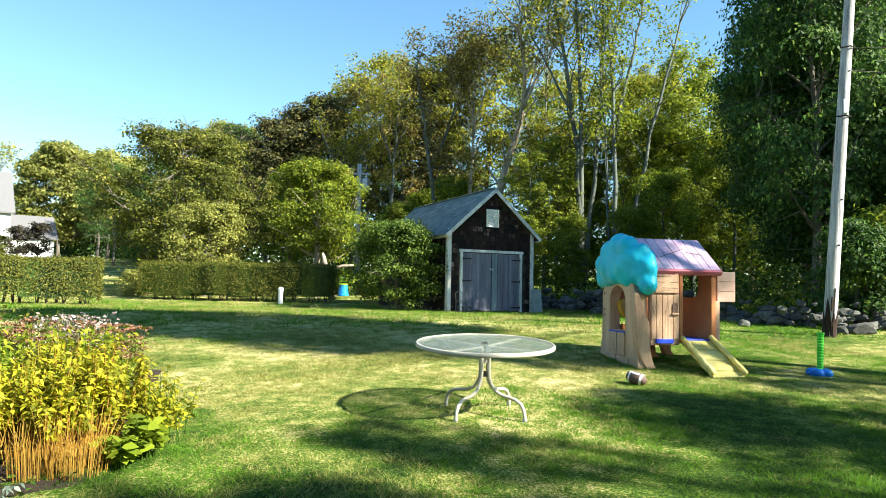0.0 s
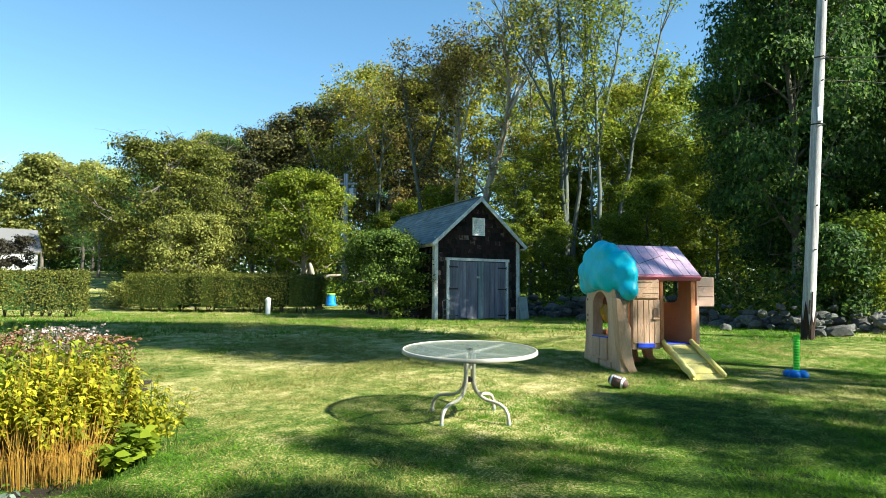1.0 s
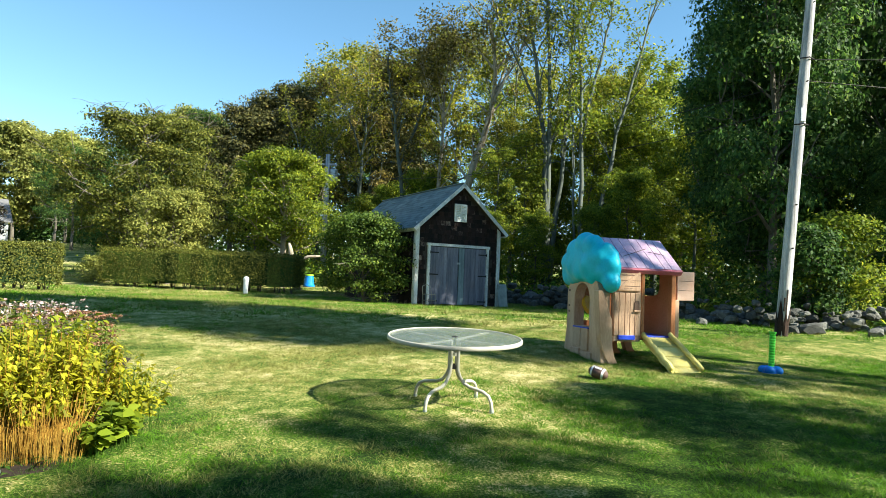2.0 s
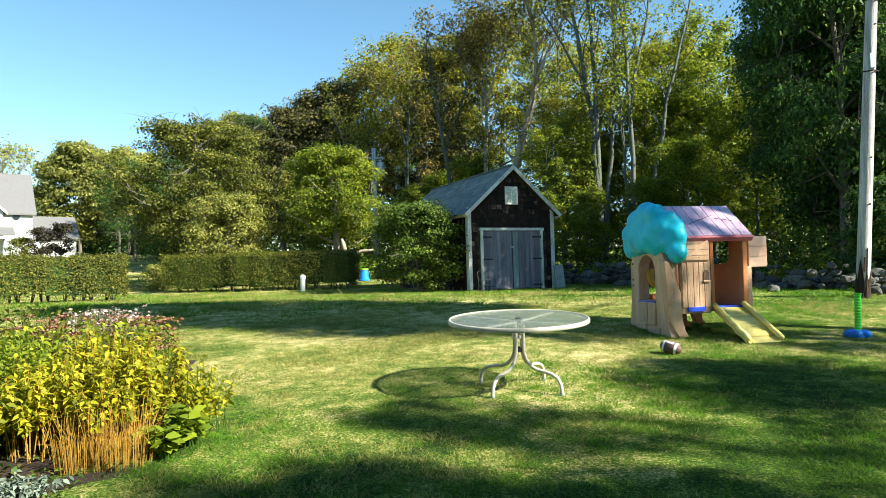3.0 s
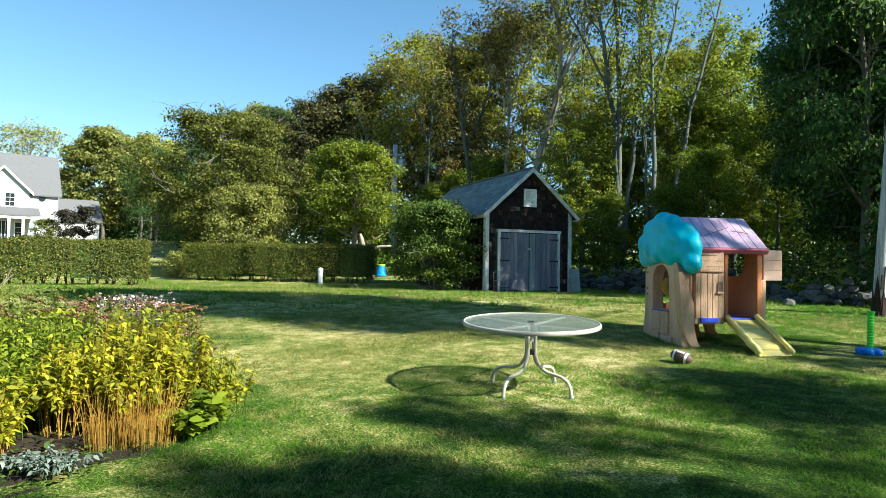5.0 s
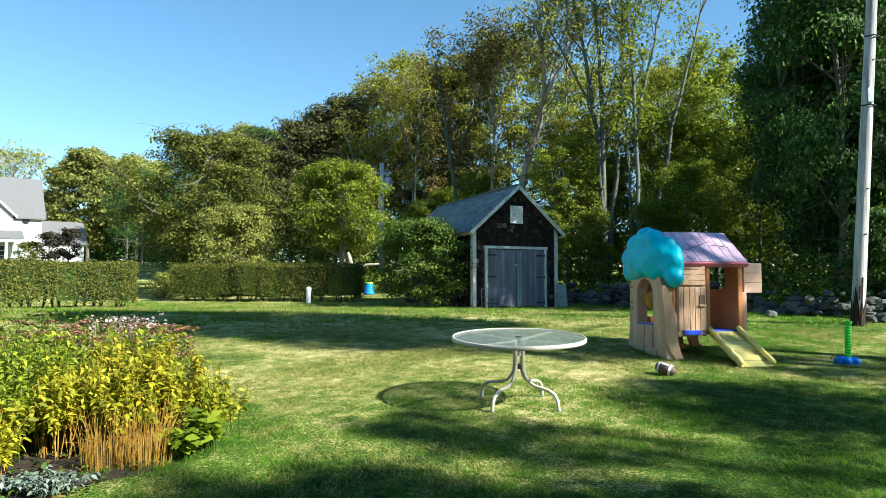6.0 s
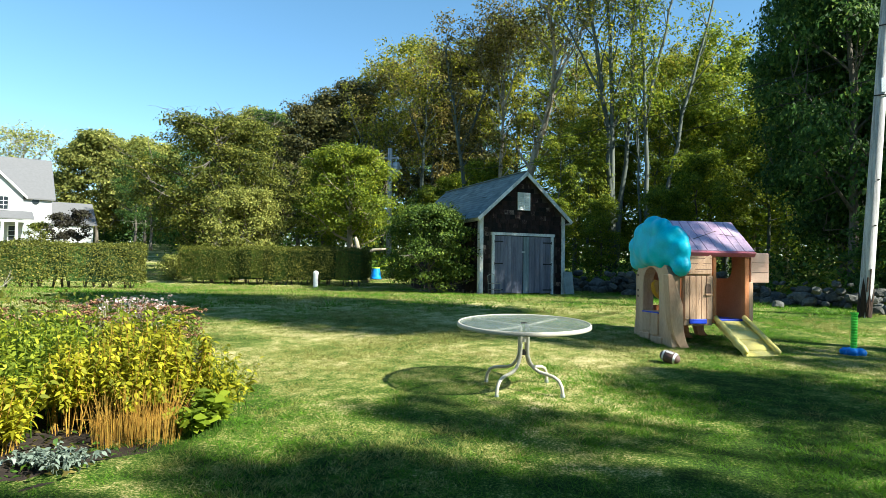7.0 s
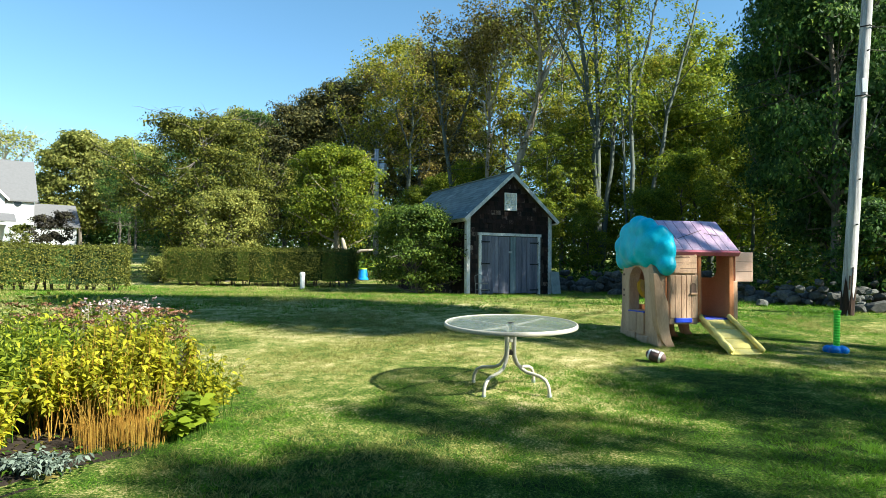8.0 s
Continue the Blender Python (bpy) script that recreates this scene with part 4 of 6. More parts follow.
def build_house():
    h = thing("house", HOUSE, "white two-storey farmhouse with grey roofs, front gable and porch", "house")
    W, D, E, R = 9.9, 9.0, 5.3, 10.0
    body = bmesh.new()
    extrude_poly(body, [(0, -1.5), (D, -1.5), (D, E), (D / 2, R), (0, E)], W, m=Matrix.Rotation(radians(90), 4, "Z") @ pose(0, 0, 0))
    part("wall", body, M["siding"], h, "white clapboard wall")
    gable_roof(h, -W, 0, 0, D, E, R)
    # gable bay
    gx0, gx1, gy = -7.9, -2.9, -1.2
    part("gable_wall", extrude_poly(bmesh.new(), [(gx0, -1.5), (gx1, -1.5), (gx1, E), ((gx0 + gx1) / 2, E + 2.35), (gx0, E)], 4.5, m=pose(0, gy, 0)), M["siding"], h)
    gable_roof(h, gx0, gx1, gy, 4.2, E, E + 2.5, "y")
    for x in (-6.05, -4.75):
        window(h, x, 3.6, 0.85, 1.4, gy - 0.02)
    for x in (-8.9, -1.6):
        part("vent", lathe(bmesh.new(), [(0, 0.03), (0.36, 0.03), (0.36, 0)], 20, pose(x, -0.03, 4.75, 90)), M["glassdark"], h)
    # porch
    x0, x1, yo, z0, z1 = -10.7, -2.0, -3.4, 2.45, 3.35
    V = [(x0, yo, z0), (x1, yo, z0), (x1, gy, z1), (x0, gy, z1)]
    V += [(x, y, z + 0.14) for x, y, z in V]
    obj("porch_roof", V, [(0, 1, 2, 3), (7, 6, 5, 4), (0, 4, 5, 1), (1, 5, 6, 2), (2, 6, 7, 3), (3, 7, 4, 0)], M["roofgrey"], h)
    part("porch_beam", slab(x0 + 0.1, x1 - 0.1, yo + 0.1, yo + 0.35, z0 - 0.32, z0 - 0.02), M["white"], h)
    part("porch_floor", slab(x0, x1, yo, gy, -1.2, -0.35), M["greyboard"], h)
    for x in (-10.5, -7.6, -7.0, -3.6, -2.3, -4.9):
        part("porch_post", slab(x - 0.13, x + 0.13, yo + 0.12, yo + 0.38, -0.35, z0 - 0.3, 0.02), M["white"], h)
    part("front_door", slab(-6.2, -4.7, gy - 0.06, gy - 0.01, -0.35, 1.9), M["glassdark"], h, "dark glazed front door")
    for x in (-5.8, -5.45, -5.1):
        part("door_bar", slab(x - 0.03, x + 0.03, gy - 0.09, gy - 0.062, -0.3, 1.85), M["white"], h)
    for x in (-7.25, -3.9):
        window(h, x, 0.2, 0.6, 1.6, gy - 0.02, (1, 3))
    window(h, -9.0, 0.3, 1.1, 1.4, -0.02)
    part("side_door", slab(-2.9, -1.9, -0.06, -0.01, -0.35, 1.8), M["greyboard"], h)
    # wing, set back
    wx0, wx1 = -14.5, -9.9
    part("wing_wall", extrude_poly(bmesh.new(), [(3.0, -1.5), (9.0, -1.5), (9.0, E), (6, R - 0.9), (3.0, E)], 4.6, m=pose(-9.9, 0, 0) @ Matrix.Rotation(radians(90), 4, "Z")), M["siding"], h)
    gable_roof(h, wx0, wx1 - 0.4, 3.0, 9.0, E, R - 0.9)
    part("low_wing_wall", slab(-18.5, -10.6, -1.0, 3.0, -1.5, 2.3), M["siding"], h)
    V = [(-18.8, -1.5, 2.2), (-10.8, -1.5, 2.2), (-10.8, 3.0, 3.9), (-18.8, 3.0, 3.9)]
    V += [(x, y, z + 0.14) for x, y, z in V]
    obj("low_roof", V, [(0, 1, 2, 3), (7, 6, 5, 4), (0, 4, 5, 1), (1, 5, 6, 2), (2, 6, 7, 3), (3, 7, 4, 0)], M["roofgrey"], h)
    # annexe
    part("annexe_wall", extrude_poly(bmesh.new(), [(1.5, -1.5), (8, -1.5), (8, 2.6), (4.75, 5.0), (1.5, 2.6)], 4.6, m=pose(4.6, 0, 0) @ Matrix.Rotation(radians(90), 4, "Z")), M["siding"], h)
    gable_roof(h, 0.5, 4.6, 1.5, 8, 2.6, 5.1)
    part("chimney_stub", slab(-6.2, -5.7, 4.3, 4.8, R - 0.3, R + 0.25), M["greyboard"], h)
    # shrubs before it
    s1 = make_tree("thin dark-leaved shrub before the house", "redleaf", 61, 3.6, 0.4, 1.1, 12, 1500, 0.3, 0.3, 0.08, shell=12, name="shrub", category="shrub")
    put(s1, -42.0, 62.5, 1.0)
    again(s1, -40.6, 63.5, 1.1, 2)
    put(make_tree("rounded yellow-green shrub before the house", "oak", 62, 2.6, 0.2, 1.3, 12, 1500, 0.28, 0.3, 0.08, shell=25, name="shrub", category="shrub"), -43.6, 62.0)
    lamp = thing("garden_lamp", pose(-52, 56.0, gz(-52, 56)), "white post lantern in front of the house", "lamp")
    part("post", sweep(bmesh.new(), [(0, 0, -0.3), (0, 0, 1.9)], 0.09, 10), M["white"], lamp)
    part("head", lathe(bmesh.new(), [(0.0, 1.88), (0.22, 1.9), (0.32, 2.45), (0.42, 2.5), (0.1, 2.85), (0.0, 2.9)], 12), M["white"], lamp)


build_house()
build_shed()
hedge((-18.6, 13.6), (-9.25, 19.7), 1.1, 1.31, 71, 62000, "long clipped green hedge, thin at its foot")
hedge((-11.0, 26.2), (-3.3, 25.6), 1.2, 1.46, 72, 44000, "clipped dark green hedge with a sunlit end")
build_trees()
build_undergrowth()


def build_sky_blocker():
    """An unseen plain wall, added behind the lawn to cut the sky's fill light."""
    w = tagged(new("wall_rear"), "unseen grey clapboard wall added behind the lawn to block sky light", "wall", kind="structure")
    w.location = (1.0, -5.0, -0.6)
    part("boarding", slab(-8, 8, -0.15, 0.15, -0.3, 6.0, 0.02), M["greyboard"], w)
    for i in range(34):
        part("clapboard", slab(-8, 8, 0.151, 0.172, 0.0 + 0.17 * i, 0.165 + 0.17 * i), M["greyboard"], w)


build_sky_blocker()


# ---------------------------------------------------------------- garden table
def build_table():
    m = pose(2.23, 6.06, 0.01, 3.6, -0.4, 10)
    t = thing("garden_table", m, "round ivory metal garden table with a frosted glass top", "table")
    R, H = 0.64, 0.64
    part("rim", lathe(bmesh.new(), [(R - 0.017, H - 0.002), (R - 0.017, H + 0.004), (R - 0.006, H + 0.005), (R + 0.002, H - 0.004), (R + 0.003, H - 0.030), (R - 0.006, H - 0.036), (R - 0.015, H - 0.036), (R - 0.017, H - 0.002)], 96), M["enamel"], t, smooth=True)
    top = part("glass_top", lathe(bmesh.new(), [(0.022, H - 0.004), (0.022, H + 0.001), (R - 0.015, H + 0.001), (R - 0.015, H - 0.004), (0.022, H - 0.004)], 96), M["glass"], t, "frosted pale green glass")
    top.visible_shadow = True
    part("umbrella_hole_ring", lathe(bmesh.new(), [(0.018, H - 0.01), (0.018, H + 0.004), (0.03, H + 0.004), (0.03, H - 0.01)], 24), M["iron"], t)
    for k in range(4):
        a = radians(45 + 90 * k)
        ca, sa = math.cos(a), math.sin(a)

        def at(r, z):
            return (r * ca, r * sa, z)
        arm = sweep(bmesh.new(), [at(0.05, H - 0.035), at(0.2, H - 0.03), at(0.4, H - 0.025), at(R - 0.02, H - 0.02)], [0.012] * 4, 8)
        part("support_arm", arm, M["enamel"], t)
        pts = [at(0.055, H - 0.03), at(0.05, 0.52), at(0.047, 0.40), at(0.05, 0.33), at(0.075, 0.27), at(0.12, 0.215), at(0.19, 0.185), at(0.27, 0.175), at(0.335, 0.165),
               at(0.395, 0.135), at(0.425, 0.085), at(0.436, 0.03), at(0.438, -0.03)]
        leg = part("leg", sweep(bmesh.new(), pts, 0.0165, 10), M["enamel"], t, smooth=True)
        part("foot_cap", sweep(bmesh.new(), [at(0.438, -0.04), at(0.436, 0.02)], 0.02, 10), M["greyboard"], leg)
    part("collar", lathe(bmesh.new(), [(0.036, 0.335), (0.036, 0.375), (0.044, 0.375), (0.044, 0.335), (0.036, 0.335)], 20), M["iron"], t)
    part("collar", lathe(bmesh.new(), [(0.036, 0.46), (0.036, 0.49), (0.044, 0.49), (0.044, 0.46), (0.036, 0.46)], 20), M["enamel"], t)


# ---------------------------------------------------------------- playhouse
PH = pose(4.245, 8.52, 0.19, 0, 0, 15) @ Matrix.Diagonal((0.95, 0.98, 1, 1))         # x along the front, y to the back; the corner at the tree-trunk end


def build_playhouse():
    p = thing("playhouse", PH, "faded plastic tree-house playhouse with turquoise leaf crown and slide", "playhouse")
    L, W, F, E, R = 1.16, 1.0, 0.36, 1.30, 1.70      # length, depth, floor, eave, ridge
    # floor deck and underside
    part("deck", slab(0.10, L, 0.02, W - 0.02, F - 0.06, F, 0.01), M["blue"], p, "blue plastic deck")
    # front wall of planks between trunk and doorway
    fw = part("front_wall", slab(0.16, 0.60, -0.02, 0.04, F - 0.08, E, 0.012), M["tan"], p)
    xs = [0.17, 0.245, 0.34, 0.42, 0.50, 0.595]
    for a, b in zip(xs, xs[1:]):
        part("plank", slab(a + 0.004, b - 0.004, -0.034, -0.018, F + 0.0, 0.93, 0.005), M["tan"], fw)
    rng = np.random.default_rng(12)
    for a, b in zip(xs, xs[1:]):
        part("groove", slab(b - 0.0045, b + 0.0045, -0.0235, -0.0205, F, 0.93), M["tandark"], fw)
        for _ in range(3):
            gx, z0 = rng.uniform(a + 0.012, b - 0.012), rng.uniform(F + 0.03, 0.7)
            pts = [(gx + 0.006 * math.sin(7 * f + gx * 40), -0.0335, z0 + f * rng.uniform(0.15, 0.22)) for f in np.linspace(0, 1, 6)]
            part("grain_line", sweep(bmesh.new(), pts, 0.0017, 4), M["tandark"], fw)
    sh = part("shutter", slab(0.19, 0.575, -0.05, -0.02, 0.955, 1.235, 0.008), M["tan"], fw, "tan plank shutter, closed")
    for z in (1.02, 1.095, 1.165):
        part("groove", slab(0.20, 0.565, -0.0525, -0.0495, z - 0.0035, z + 0.0035), M["tandark"], sh)
    for _ in range(9):
        x0, z0 = rng.uniform(0.2, 0.42), rng.uniform(0.97, 1.22)
        pts = [(x0 + f * 0.14, -0.0503, z0 + 0.005 * math.sin(8 * f + x0 * 30)) for f in np.linspace(0, 1, 6)]
        part("grain_line", sweep(bmesh.new(), pts, 0.0017, 4), M["tandark"], sh)
    part("brace", slab(-0.2, 0.2, -0.066, -0.049, -0.02, 0.02, 0.004, pose(0.385, 0, 1.09, 0, -32, 0)), M["tan"], sh)
    # small arched niche
    arch = [(0.485, 0.70), (0.565, 0.70), (0.565, 0.79)] + [(0.525 + 0.04 * math.cos(a), 0.79 + 0.04 * math.sin(a)) for a in np.linspace(0.2, 2.94, 7)] + [(0.485, 0.79)]
    part("niche", extrude_poly(bmesh.new(), arch, 0.02, m=pose(0, -0.045, 0)), M["tandark"], fw, "small arched window")
    part("niche_sill", slab(0.475, 0.578, -0.06, -0.03, 0.675, 0.70, 0.006), M["tan"], fw)
    part("mail_slot", slab(0.24, 0.50, -0.05, -0.015, F - 0.055, F + 0.005, 0.008), M["blue"], fw, "blue plastic rail")
    # doorway: posts, back wall with half round opening
    part("door_post", slab(0.60, 0.655, -0.03, 0.05, F - 0.05, E, 0.012), M["rust"], p)
    part("door_post", slab(L - 0.07, L + 0.0, -0.03, 0.06, F - 0.05, E, 0.012), M["rust"], p)
    bw = part("back_wall", slab(0.62, L, W - 0.04, W, F, E), M["rust"], p, "orange-brown back wall with an open window")
    part("sill", slab(0.12, 0.62, W - 0.04, W, F, 0.50), M["rust"], bw)
    part("lintel", slab(0.02, 0.62, W - 0.04, W, 0.80, E), M["rust"], bw)
    # right end wall with low side, open above
    em = pose(L, 0, 0) @ Matrix.Rotation(radians(90), 4, "Z")
    low = [(0.0, F - 0.05), (W, F - 0.05), (W, E), (0.86, E), (0.86, 1.0), (0.82, 0.93), (0.74, 0.90), (0.42, 0.90), (0.34, 0.93), (0.30, 1.0), (0.30, E), (0.0, E)]
    part("end_wall", extrude_poly(bmesh.new(), low, 0.05, m=em), M["rust"], p, "orange-brown end wall with a rounded window opening")
    part("gable", extrude_poly(bmesh.new(), [(0.0, E + 0.002), (W, E + 0.002), (W / 2, R - 0.05)], 0.05, m=em), M["rust"], p)
    part("side_post", slab(L + 0.002, L + 0.07, -0.02, 0.10, F - 0.02, 0.86, 0.015), M["tan"], p)
    # open shutter on the right end
    os_ = part("open_shutter", slab(0.0, 0.31, -0.018, 0.018, 0.0, 0.40, 0.01, pose(L + 0.045, 0.02, 0.85, 0, 0, 6)), M["pink"], p, "sun-faded peach shutter, swung open")
    for z in (0.14, 0.27):
        part("groove", slab(0.02, 0.29, -0.0205, -0.0175, z - 0.003, z + 0.003, 0, pose(L + 0.045, 0.02, 0.85, 0, 0, 6)), M["tandark"], os_)
    # roof
    k = math.atan2(R - E, W / 2)
    run = (W / 2) / math.cos(k) + 0.08
    for s, y0 in ((1, 0), (-1, 0)):
        face = Matrix.Translation((0, W / 2, R)) @ Matrix.Rotation(s * k, 4, "X")
        rf = part("roof", slab(0.14, L + 0.07, *sorted((0, -s * run)), -0.04, 0.0, 0.008, face), M["mauve"], p, "sun-bleached mauve plastic roof")
        rng = np.random.default_rng(4 + s)
        xs = [0.145, 0.24, 0.36, 0.50, 0.66, 0.80, 0.95, 1.07, L + 0.065]
        for a, b in zip(xs, xs[1:]):
            cut = rng.uniform(0.35, 0.65) * run
            part("shingle", slab(a + 0.004, b - 0.004, *sorted((-s * 0.02, -s * cut)), 0.001, 0.013, 0.004, face), M["mauve"], rf)
            part("shingle", slab(a + 0.004, b - 0.004, *sorted((-s * (cut + 0.008), -s * (run - 0.012))), 0.001, 0.018, 0.004, face), M["mauve"], rf)
        for x0, turn, half in ((0.62, 24, 0.26), (0.98, -14, 0.12)):
            part("seam", slab(-half, half, -0.004, 0.004, 0.0185, 0.0215, 0, face @ pose(x0, -s * 0.5 * run, 0, 0, 0, s * turn)), M["tandark"], rf)
        part("fascia", slab(0.14, L + 0.075, *sorted((-s * (run - 0.02), -s * (run + 0.025))), -0.06, 0.012, 0.012, face), M["rose"], rf, "rose-red plastic fascia")
    # tree-trunk end: a thick wall with an arched opening and flared roots
    outer = [(-0.06, -0.03), (1.08, -0.03), (1.05, 0.12), (1.0, 0.34), (0.985, 0.60), (0.985, 0.92), (0.90, 1.06), (0.72, 1.13), (0.5, 1.15), (0.28, 1.13), (0.1, 1.06), (0.02, 0.92), (0.02, 0.60), (0.005, 0.34), (-0.03, 0.12)]
    inner = [(0.30, 0.44), (0.76, 0.44), (0.76, 0.82)] + [(0.53 + 0.23 * math.cos(a), 0.82 + 0.23 * math.sin(a)) for a in np.linspace(0.3, 2.84, 9)] + [(0.30, 0.82)]
    bm = bmesh.new()
    tr = Matrix.Translation((0.13, 0, 0)) @ Matrix.Rotation(radians(90), 4, "Z")
    rings = []
    for d in (0.0, 0.16):
        rings.append(([bm.verts.new(tr @ Vector((x, d, z))) for x, z in outer], [bm.verts.new(tr @ Vector((x, d, z))) for x, z in inner]))
    for o, i_ in rings:
        es = [bm.edges.new((a[j], a[(j + 1) % len(a)])) for a in (o, i_) for j in range(len(a))]
        bmesh.ops.triangle_fill(bm, use_beauty=True, edges=es)
    for a, b in ((rings[0][0], rings[1][0]), (rings[1][1], rings[0][1])):
        for j in range(len(a)):
            bm.faces.new((a[j], a[(j + 1) % len(a)], b[(j + 1) % len(a)], b[j]))
    bmesh.ops.recalc_face_normals(bm, faces=bm.faces)
    end = part("trunk_wall", bm, M["tan"], p, "tan moulded tree-trunk wall with an arched opening")
    # planks and blocks below the opening
    for y0, y1, z0, z1 in ((0.30, 0.50, 0.12, 0.42), (0.52, 0.74, 0.16, 0.42), (0.20, 0.52, 0.0, 0.10), (0.55, 0.86, 0.02, 0.13)):
        part("block", slab(-0.055, -0.025, y0, y1, z0, z1, 0.01), M["tan"], end)
    for z in (0.62, 0.70, 0.92):
        part("peg_hole", slab(-0.036, -0.028, 0.9, 0.94, z, z + 0.03), M["tandark"], end)
    part("sill", slab(-0.05, 0.15, 0.30, 0.76, 0.41, 0.435, 0.006), M["blue"], end)
    # the root that sweeps out at the corner
    root = bmesh.new()
    prof = [(-0.03, 0.95), (0.0, 0.55), (0.01, 0.36), (0.045, 0.2), (0.10, 0.07), (0.17, -0.03)]
    q = [(0.04, 0.95), (0.20, 0.55), (0.20, 0.36), (0.215, 0.2), (0.25, 0.07), (0.31, -0.03)]
    out = prof + q[::-1]
    extrude_poly(root, out, 0.12, m=pose(-0.075, -0.075, 0))
    bmesh.ops.recalc_face_normals(root, faces=root.faces)
    bmesh.ops.bevel(root, geom=list(root.edges), offset=0.008, segments=1, affect="EDGES")
    part("root", root, M["tan"], p)
    root = bmesh.new()
    prof = [(0.0, 0.34), (-0.01, 0.2), (0.03, 0.09), (0.12, 0.02), (0.20, -0.03)]
    q = [(0.17, 0.34), (0.12, 0.22), (0.13, 0.13), (0.20, 0.05), (0.28, -0.03)]
    extrude_poly(root, prof + q[::-1], 0.1, m=pose(0.50, 0.62, 0))
    bmesh.ops.recalc_face_normals(root, faces=root.faces)
    part("root", root, M["rust"], p)
    root = extrude_poly(bmesh.new(), prof + q[::-1], 0.1, m=pose(0.86, W - 0.2, 0))
    bmesh.ops.recalc_face_normals(root, faces=root.faces)
    part("root", root, M["rust"], p)
    # amber steering toy inside
    part("toy_wheel", lathe(bmesh.new(), [(0.05, 0), (0.13, 0.0), (0.15, 0.03), (0.13, 0.06), (0.05, 0.06)], 20, pose(0.20, 0.80, 0.72, 70, 0, 30)), M["amber"], p, "amber plastic wheel")
    # crown of leaves: fused lumps
    bm = bmesh.new()
    rng = np.random.default_rng(8)
    blobs = [(0.08, 0.32, 1.30, 0.30), (0.08, 0.70, 1.30, 0.30), (0.12, 0.5, 1.35, 0.34), (0.10, 0.55, 1.42, 0.30), (0.08, 0.25, 1.36, 0.27), (0.08, 0.82, 1.32, 0.27), (0.02, 0.50, 1.58, 0.20), (0.11, 0.10, 1.20, 0.21), (0.12, -0.02, 1.06, 0.16),
             (0.06, 1.00, 1.18, 0.20), (0.0, 0.75, 1.50, 0.2), (0.0, 0.3, 1.55, 0.18), (0.13, 0.02, 1.27, 0.17), (0.0, 0.95, 1.35, 0.18), (-0.02, 0.55, 1.25, 0.20), (0.0, 0.28, 1.18, 0.17),
             (0.15, 0.06, 1.40, 0.13), (0.02, 0.84, 1.16, 0.16), (0.1, 0.1, 1.5, 0.13)]
    for x, y, z, r in blobs:
        bmesh.ops.create_icosphere(bm, subdivisions=3, radius=r, matrix=Matrix.Translation((x, y, z)) @ Matrix.Diagonal((0.85, 1, 0.95, 1)))
    for v in bm.verts:
        v.co += v.normal * (0.03 * noise.noise(v.co * 6) + 0.008 * noise.noise(v.co * 16))
    crown = part("leaf_crown", bm, M["teal"], p, "turquoise moulded leaf crown", True)
    rm = crown.modifiers.new("fuse", "REMESH")
    rm.mode, rm.voxel_size, rm.use_smooth_shade = "VOXEL", 0.02, True
    sm = crown.modifiers.new("soften", "SMOOTH")
    sm.factor, sm.iterations = 0.5, 30
    # slide
    sl = thing_part("slide", p)
    a, b = Vector((0.86, -0.02, F - 0.02)), Vector((0.80, -0.80, -0.03))
    n = 7
    w = 0.21
    d = (b - a)
    side = Vector((-d.y, d.x, 0)).normalized()
    for i in range(n):
        bed = bmesh.new()
        p0, p1 = a + d * (i / n), a + d * ((i + 1) / n - 0.006)
        up = Vector((0, 0, 1))
        off = 0.012 if i % 2 else 0.0
        vs = [bed.verts.new(q) for q in (p0 - side * w + up * off, p0 + side * w + up * off, p1 + side * w + up * off, p1 - side * w + up * off)]
        vs += [bed.verts.new(v.co - up * 0.05) for v in vs]
        for f in ((3, 2, 1, 0), (4, 5, 6, 7), (0, 1, 5, 4), (1, 2, 6, 5), (2, 3, 7, 6), (3, 0, 4, 7)):
            bed.faces.new([vs[j] for j in f])
        bmesh.ops.recalc_face_normals(bed, faces=bed.faces)
        part("slide_panel", bed, M["lemon"], sl)
    for s in (-1, 1):
        pts = [a + side * s * w + Vector((0, 0, 0.05))]
        for i in range(1, 10):
            pts.append(a + d * (i / 9) + side * s * (w + 0.008 * (i % 2)) + Vector((0, 0, 0.055 - 0.012 * (i % 2))))
        part("slide_rail", sweep(bmesh.new(), pts, [0.034] * 10, 8), M["lemon"], sl, smooth=True)


def thing_part(name, parent):
    bm = bmesh.new()
    box(bm, 0.72, 1.0, -0.05, 0.0, 0.22, 0.33, 0.01)
    return part(name, bm, M["lemon"], parent, "weathered yellow plastic slide")


